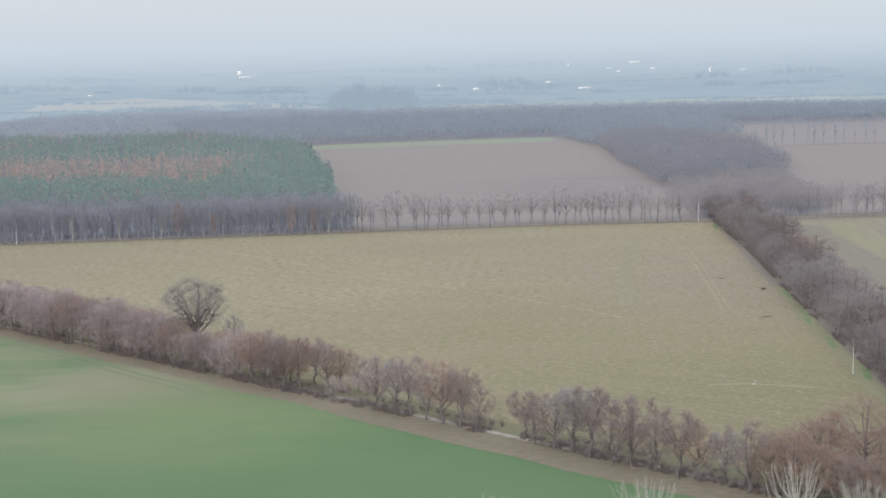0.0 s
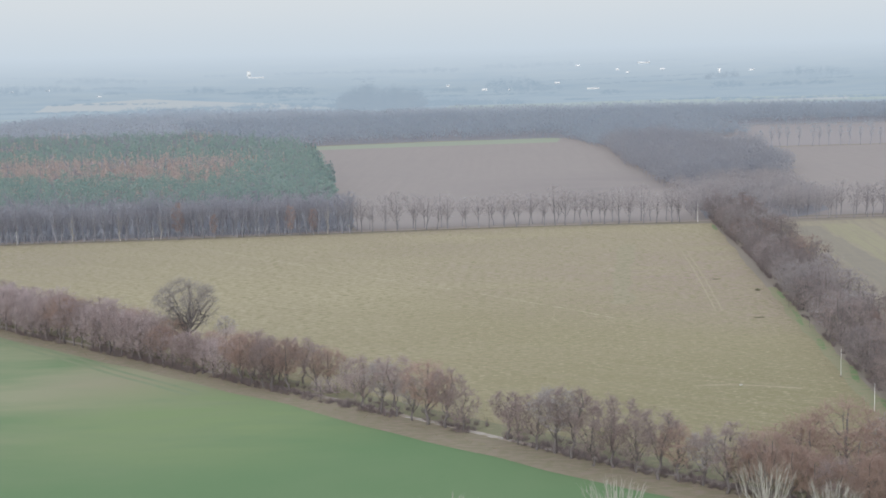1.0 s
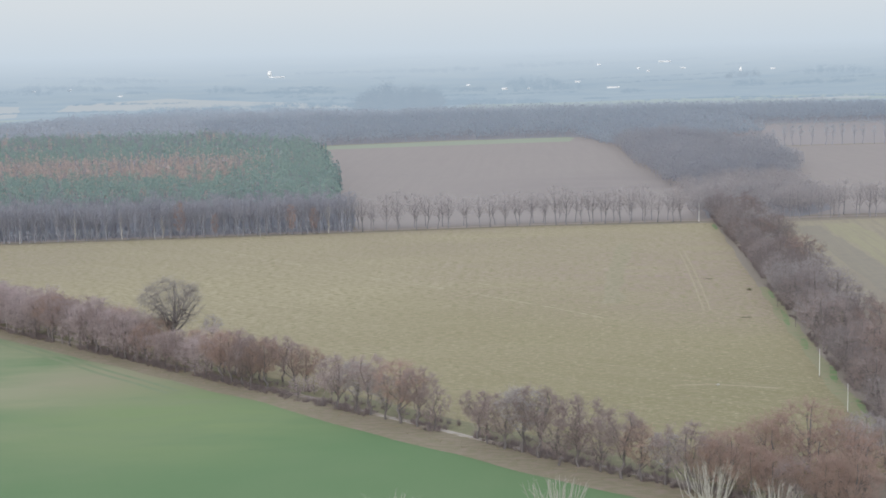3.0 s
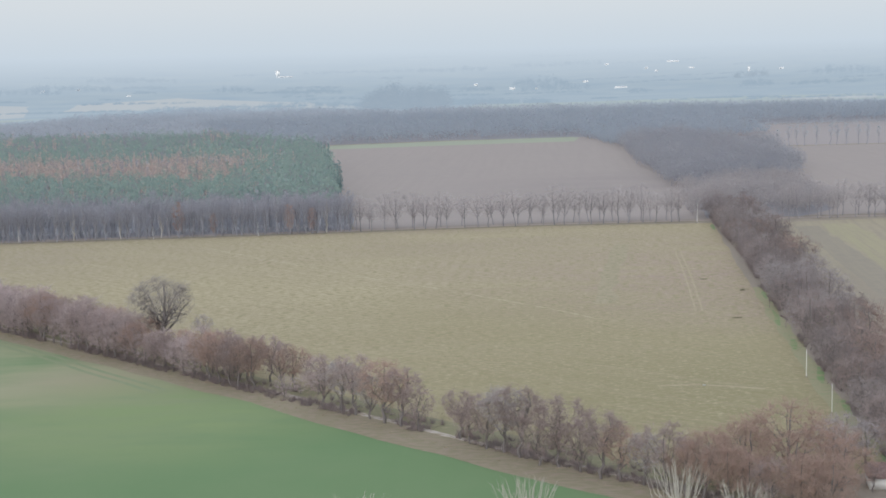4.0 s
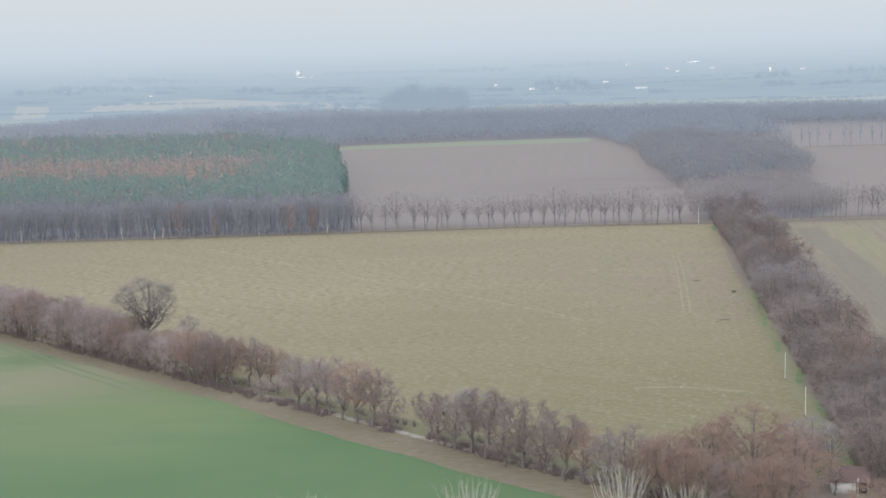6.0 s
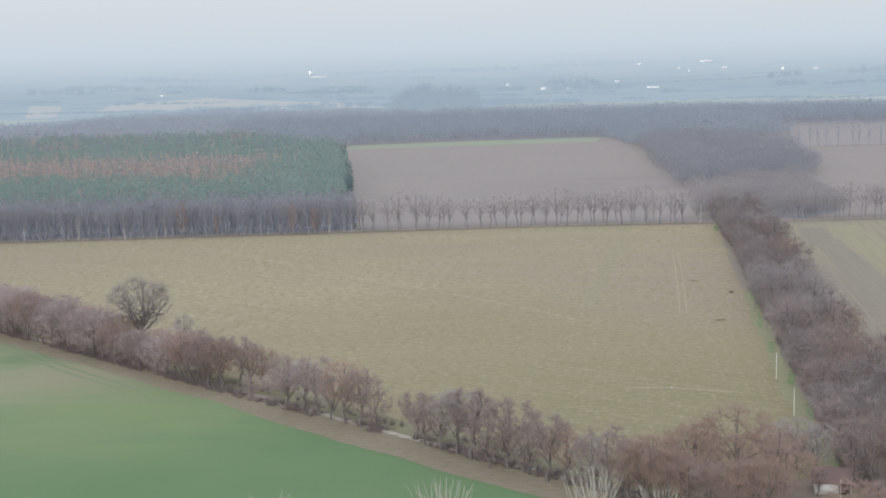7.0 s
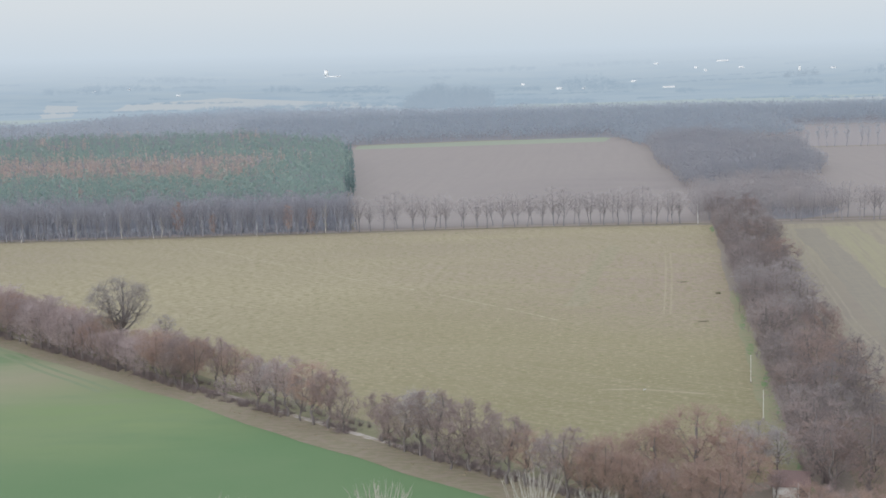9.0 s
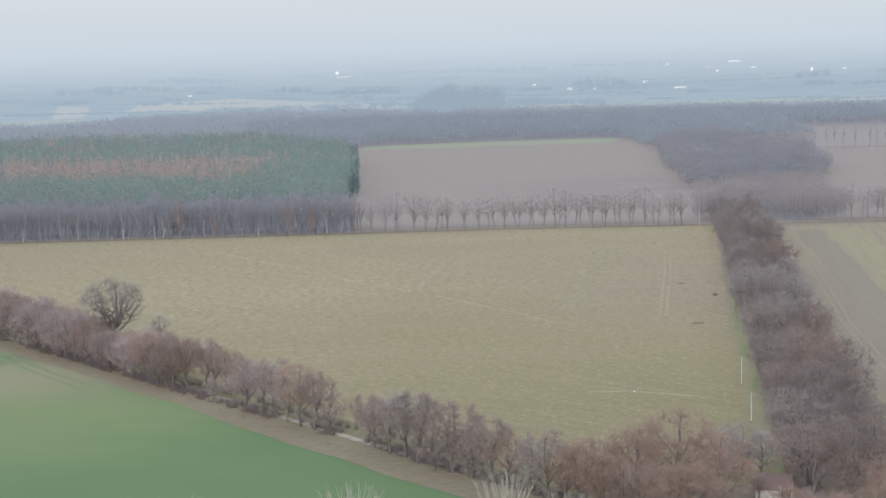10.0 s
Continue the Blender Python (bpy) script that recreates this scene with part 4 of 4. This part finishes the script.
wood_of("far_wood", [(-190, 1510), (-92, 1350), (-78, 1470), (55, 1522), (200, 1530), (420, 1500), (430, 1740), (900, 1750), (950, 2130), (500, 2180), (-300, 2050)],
        11.0, 19.0, HAZE_BLUE_TWIG, "far leafless woods tinted blue-grey for the haze", 34, 1.1)
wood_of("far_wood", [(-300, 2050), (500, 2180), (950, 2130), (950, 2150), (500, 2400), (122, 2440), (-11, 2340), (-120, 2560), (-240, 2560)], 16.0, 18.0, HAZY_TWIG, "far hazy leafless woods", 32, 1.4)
wood_of("far_wood", [(-1000, 1500), (-190, 1510), (-300, 2050), (-240, 2560), (-368, 2700), (-455, 2600), (-560, 2420), (-590, 2110), (-1000, 2050)], 15.0, 18.0, HAZY_TWIG, "far leafless woods tinted violet-grey for the haze", 32, 1.3)
row_kind = TreeKind(65, 19.0, 3.0, HAZE_BLUE_TWIG, HAZED_BARK, "", "", low=0.4, limbs=5, boughs=0, ends=70, fine=4, blade=0.12, thick=0.018, cluster=0.0)
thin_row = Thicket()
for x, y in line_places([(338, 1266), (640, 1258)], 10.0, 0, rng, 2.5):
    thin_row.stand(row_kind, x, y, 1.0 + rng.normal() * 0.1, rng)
thin_row.link("tree_row", HAZE_BLUE_TWIG, HAZED_BARK, "thin far row of tall bare trees")
wood_of("scrub", [(400, 1655), (800, 1640), (800, 1690), (430, 1695)], 7.0, 8.0, HAZY_TWIG, "low pale scrub before far woods, in haze-tinted twigs", 26, 0.35)

# dry grass tufts on verge and meadow
tufts = Builder()


def tuft(x, y, tall, wide, blades):
    a = rng.uniform(0, 6.283, blades)
    r = rng.uniform(0, wide, blades)
    starts = np.stack([x + r * np.cos(a), y + r * np.sin(a), np.zeros(blades)], 1)
    ends = starts + np.stack([rng.normal(size=blades) * tall * 0.5, rng.normal(size=blades) * tall * 0.5, tall * rng.uniform(0.5, 1.1, blades)], 1)
    tufts.slivers(starts, ends, np.full(blades, 0.09), rng)


for line, wide in (([(x - 3, y - 3) for x, y in ROW[1:-1]], 5.5),):
    for _ in range(1):
        for x, y in line_places(line, 1.1, rng.uniform(-1, 1), rng, 5.5):
            tuft(x, y, rng.uniform(0.2, 0.6), 0.5, 5)
for _ in range(9000):
    y = 270 + 380 * rng.random() ** 1.6
    x = rng.uniform(-0.32 * y, 0.33 * y)
    if noise.noise((x * 0.05, y * 0.05, 2.2)) > -0.1 and x < 62 + 0.125 * y and x + y > 300:
        tuft(x, y, rng.uniform(0.15, 0.4), 0.7, 5)
tagged(new("grass_tufts", tufts.mesh("grass_tufts", DRY_GRASS)), "dry yellowish grass tufts on verge and meadow", "grass", kind="stuff")

# ---------------------------------------------------------------- poles, shed, small things


def pole(height, mat):
    """A slim round pole with a small cap and a foot collar."""
    b, c, f = Builder(), Builder(), Builder()
    p = new("utility_pole")
    b.tube([(0, 0, -0.3), (0, 0, height)], (0.08, 0.055), 8)
    c.tube([(0, 0, height - 0.02), (0, 0, height + 0.12), (0, 0, height + 0.18)], (0.075, 0.075, 0.02), 8)
    f.tube([(0, 0, -0.1), (0, 0, 0.25), (0, 0, 0.3)], (0.24, 0.22, 0.12), 8)
    part("shaft", b.mesh("shaft", mat), p)
    part("cap", c.mesh("cap", mat), p)
    part("footing", f.mesh("footing", WOODEN), p)
    return p


first_pole = tagged(pole(7.0, CONCRETE), "pale slim concrete utility pole at the meadow's edge", "utility pole", "pole line beside the tree belt")
first_pole.location = (98.0, 332.0, 0)
for x, y, s in ((92.8, 296.2, 0.95), (88.2, 262.9, 0.93), (147.2, 670.5, 1.4), (85.7, 238.2, 0.5)):
    copy_thing(first_pole, Matrix.LocRotScale((x, y, 0), None, (max(1.0, s * 1.1), max(1.0, s * 1.1), s)))


def stake(x, y, height):
    b = Builder()
    b.tube([(0, 0, -0.2), (0.03, 0, height * 0.6), (0.05, 0.02, height)], (0.13, 0.12, 0.09), 6)
    ob = tagged(new("stake", b.mesh("stake", WOODEN)), "weathered wooden stake in the grass by the belt", "stake")
    ob.location = (x, y, 0)


stake(116.2, 430, 3.0)
stake(111.6, 396, 2.2)
for x, y in ((-125, 664.0), (-73.5, 666.0), (-190, 661.0)):
    copy_thing(first_pole, Matrix.LocRotScale((x, y, 0), None, (1, 1, 0.95)))


def shed(x, y, turn):
    """A small white shed with a hipped tiled roof."""
    s = new("shed")
    w, d, h, r = 3.25, 2.7, 2.5, 2.1
    walls, roof, door, post = Builder(), Builder(), Builder(), Builder()
    walls.box(-w, 0.9, -d, d, 0, h)
    roof.add([(-w - 0.4, -d - 0.5, h - 0.1), (w + 0.4, -d - 0.5, h - 0.1), (w + 0.4, d + 0.5, h - 0.1), (-w - 0.4, d + 0.5, h - 0.1), (-w * 1.05, 0, h + r), (w * 1.05, 0, h + r)],
             [(0, 1, 5, 4), (2, 3, 4, 5)])
    roof.add([(-w - 0.4, -d - 0.5, h - 0.1), (-w - 0.4, d + 0.5, h - 0.1), (-w * 1.05, 0, h + r), (w + 0.4, -d - 0.5, h - 0.1), (w + 0.4, d + 0.5, h - 0.1), (w * 1.05, 0, h + r)], [(0, 2, 1), (3, 4, 5)])
    roof.box(-w - 0.35, w + 0.35, -d - 0.45, d + 0.45, h - 0.25, h - 0.1)
    # flat dark panel just inside the bay, in place of real shade
    door.box(0.92, w - 0.1, -d + 0.4, -d + 0.5, 0, h - 0.1)
    for px in (1.0, w):
        post.box(px - 0.08, px + 0.08, -d, -d + 0.16, 0, h - 0.25)
    part("wall", walls.mesh("wall", WHITE), s)
    part("roof", roof.mesh("roof", ROOF), s, "reddish brown tiled roof")
    part("back_wall", door.mesh("back_wall", OPENING_SHADE), s, "dark panel painted as shade in the open lean-to")
    part("post", post.mesh("post", CONCRETE), s)
    s.matrix_basis = pose(x, y, 0, 0, 0, turn)
    return tagged(s, "small whitewashed shed with reddish brown tiled roof", "shed")


shed(85.5, 242.9, -13)

stone = Builder()
stone.fluff((0, 0, 0.2), (0.36, 0.26, 0.18), 40, 0.22, np.random.default_rng(3))
rock = tagged(new("stone", stone.mesh("stone", STONE)), "small white stone lying in the meadow", "stone")
rock.location = (70.3, 326.1, 0.05)
for x, y, size in ((137.5, 461.5, 1.8), (139.2, 462.6, 2.4)):
    tagged(copy_thing(rock, Matrix.LocRotScale((x, y, 0.08), Euler((0, 0, x)), (size, size, size))), "pale stone lying in a gap of the belt")



def weed_clump(x, y, wide, tall, seed):
    """A low tangle of dark withered stalks."""
    wrng, stalks = np.random.default_rng(seed), Builder()
    feet = np.stack([wrng.normal(size=70) * wide, wrng.normal(size=70) * 0.4, np.zeros(70)], 1)
    tips = feet + np.stack([wrng.normal(size=70) * 0.3, wrng.normal(size=70) * 0.3, tall * wrng.uniform(0.4, 1.0, 70)], 1)
    stalks.slivers(feet, tips, np.full(70, 0.16), wrng)
    ob = tagged(new("weed_clump", stalks.mesh("weed_clump", WEED)), "low dark clump of withered weeds in the meadow", "weeds", "weed clumps in the meadow")
    ob.location = (x, y, 0)


for i, (x, y, wide, tall) in enumerate(((116.5, 465, 0.45, 0.9), (101.5, 414, 0.7, 0.5), (108.5, 492, 0.7, 0.4))):
    weed_clump(x, y, wide, tall, 200 + i)

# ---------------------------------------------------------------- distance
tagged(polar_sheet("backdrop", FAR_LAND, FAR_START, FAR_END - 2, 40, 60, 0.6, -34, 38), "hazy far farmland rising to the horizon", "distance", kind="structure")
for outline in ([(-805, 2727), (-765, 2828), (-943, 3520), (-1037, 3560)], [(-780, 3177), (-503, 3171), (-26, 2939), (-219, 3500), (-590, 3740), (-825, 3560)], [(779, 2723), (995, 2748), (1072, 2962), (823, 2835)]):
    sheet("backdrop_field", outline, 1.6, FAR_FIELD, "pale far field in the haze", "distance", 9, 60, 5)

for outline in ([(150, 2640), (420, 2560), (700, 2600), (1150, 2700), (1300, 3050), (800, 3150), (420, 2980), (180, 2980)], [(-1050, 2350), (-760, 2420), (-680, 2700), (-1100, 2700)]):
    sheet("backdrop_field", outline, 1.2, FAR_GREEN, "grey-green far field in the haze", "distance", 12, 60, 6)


def polar(angle, r):
    x, y = r * math.sin(radians(angle)), r * math.cos(radians(angle))
    return x, y, land_height(x, y)


copses = Builder()
rng = np.random.default_rng(12)


def copse(angle, r, width, height, depth, copses=copses):
    for _ in range(int(6 + width * depth / 260)):
        u = rng.uniform(-1, 1)
        x, y, _ = polar(angle, r + rng.uniform(-0.5, 0.5) * depth)
        x += u * width / 2
        z, h = land_height(x, y), height * (0.7 + 0.3 * (1 - u ** 4)) * rng.uniform(0.65, 1.08) * (1 + 0.35 * noise.noise((x * 0.02, r * 0.01, 6.6)))
        if math.hypot(x, y) < 4870:
            copses.fluff((x, y, z + h * 0.5), (10, 10, h * 0.5), 40, 1.9, rng, 0.2)


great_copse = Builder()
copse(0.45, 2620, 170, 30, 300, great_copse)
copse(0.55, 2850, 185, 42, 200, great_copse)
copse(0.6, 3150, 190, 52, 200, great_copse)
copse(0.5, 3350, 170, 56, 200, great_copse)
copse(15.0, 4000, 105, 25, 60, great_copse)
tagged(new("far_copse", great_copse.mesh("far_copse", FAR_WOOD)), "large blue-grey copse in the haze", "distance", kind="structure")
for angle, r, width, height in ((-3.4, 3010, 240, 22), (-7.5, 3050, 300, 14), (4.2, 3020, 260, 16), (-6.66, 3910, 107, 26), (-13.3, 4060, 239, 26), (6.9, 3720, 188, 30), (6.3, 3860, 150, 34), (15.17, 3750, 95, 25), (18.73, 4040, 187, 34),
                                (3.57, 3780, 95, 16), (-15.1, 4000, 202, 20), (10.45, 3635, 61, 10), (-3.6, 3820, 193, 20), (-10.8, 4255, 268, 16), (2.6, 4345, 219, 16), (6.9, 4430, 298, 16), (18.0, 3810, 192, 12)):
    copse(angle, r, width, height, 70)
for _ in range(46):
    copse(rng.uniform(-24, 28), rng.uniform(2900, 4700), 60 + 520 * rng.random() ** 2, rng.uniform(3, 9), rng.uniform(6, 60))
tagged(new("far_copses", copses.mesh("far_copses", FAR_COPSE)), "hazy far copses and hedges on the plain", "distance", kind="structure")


def far_house(angle, r, width, height, roof_mat):
    """A far white farm building: walls, pitched roof, a dark door."""
    h = new("building")
    width, height = width * 0.7, height * 0.62
    w, d, eave = width / 2, max(2.5, min(width / 2, 5.0)), height * 0.62
    walls, roof, door = Builder(), Builder(), Builder()
    walls.box(-w, w, -d, d, -1.0, eave)
    roof.add([(-w - 0.3, -d - 0.4, eave), (w + 0.3, -d - 0.4, eave), (w + 0.3, d + 0.4, eave), (-w - 0.3, d + 0.4, eave), (-w - 0.3, 0, height), (w + 0.3, 0, height)], [(0, 1, 5, 4), (2, 3, 4, 5)])
    roof.add([(-w - 0.3, -d - 0.4, eave), (-w - 0.3, d + 0.4, eave), (-w - 0.3, 0, height), (w + 0.3, -d - 0.4, eave), (w + 0.3, d + 0.4, eave), (w + 0.3, 0, height)], [(0, 2, 1), (3, 4, 5)])
    door.box(-w * 0.25, w * 0.05, -d - 0.06, -d + 0.05, 0, eave * 0.6)
    part("wall", walls.mesh("wall", WHITE), h)
    part("roof", roof.mesh("roof", roof_mat), h)
    part("door", door.mesh("door", GREY_ROOF), h)
    x, y, z = polar(angle, r)
    h.matrix_basis = pose(x, y, z + 0.6, 0, 0, -angle)
    return tagged(h, "tiny white farm building on the hazy plain", "building", "far farm buildings")


for i, (angle, r, width, height) in enumerate(((3.53, 3950, 13, 9), (5.06, 3805, 22, 10), (6.08, 3805, 10, 10), (8.15, 3975, 23, 8), (9.63, 3785, 48, 7), (11.1, 4225, 14, 8), (11.78, 4460, 56, 8), (12.54, 4290, 22, 7), (-14.35, 4065, 17, 10),
                                               (-12.96, 4085, 17, 8), (-10.94, 3890, 16, 6), (-4.51, 4305, 72, 5), (9.05, 4425, 19, 7), (16.18, 4225, 21, 6), (10.69, 4305, 14, 8))):
    far_house(angle, r, width, height, GREY_ROOF)


def far_tower(angle, r, width, height):
    t = new("tower")
    block, cap = Builder(), Builder()
    block.box(-width / 2, width / 2, -width / 3, width / 3, -1, height)
    cap.box(-width / 3, width / 3, -width / 4, width / 4, height, height * 1.15)
    part("wall", block.mesh("wall", WHITE), t)
    part("cap", cap.mesh("cap", GREY_ROOF), t)
    x, y, z = polar(angle, r)
    t.matrix_basis = pose(x, y, z + 0.6, 0, 0, -angle)
    return tagged(t, "white tower block standing on the hazy plain", "tower")


far_tower(-4.8, 4350, 13, 14)
far_tower(14.87, 4170, 7, 13)
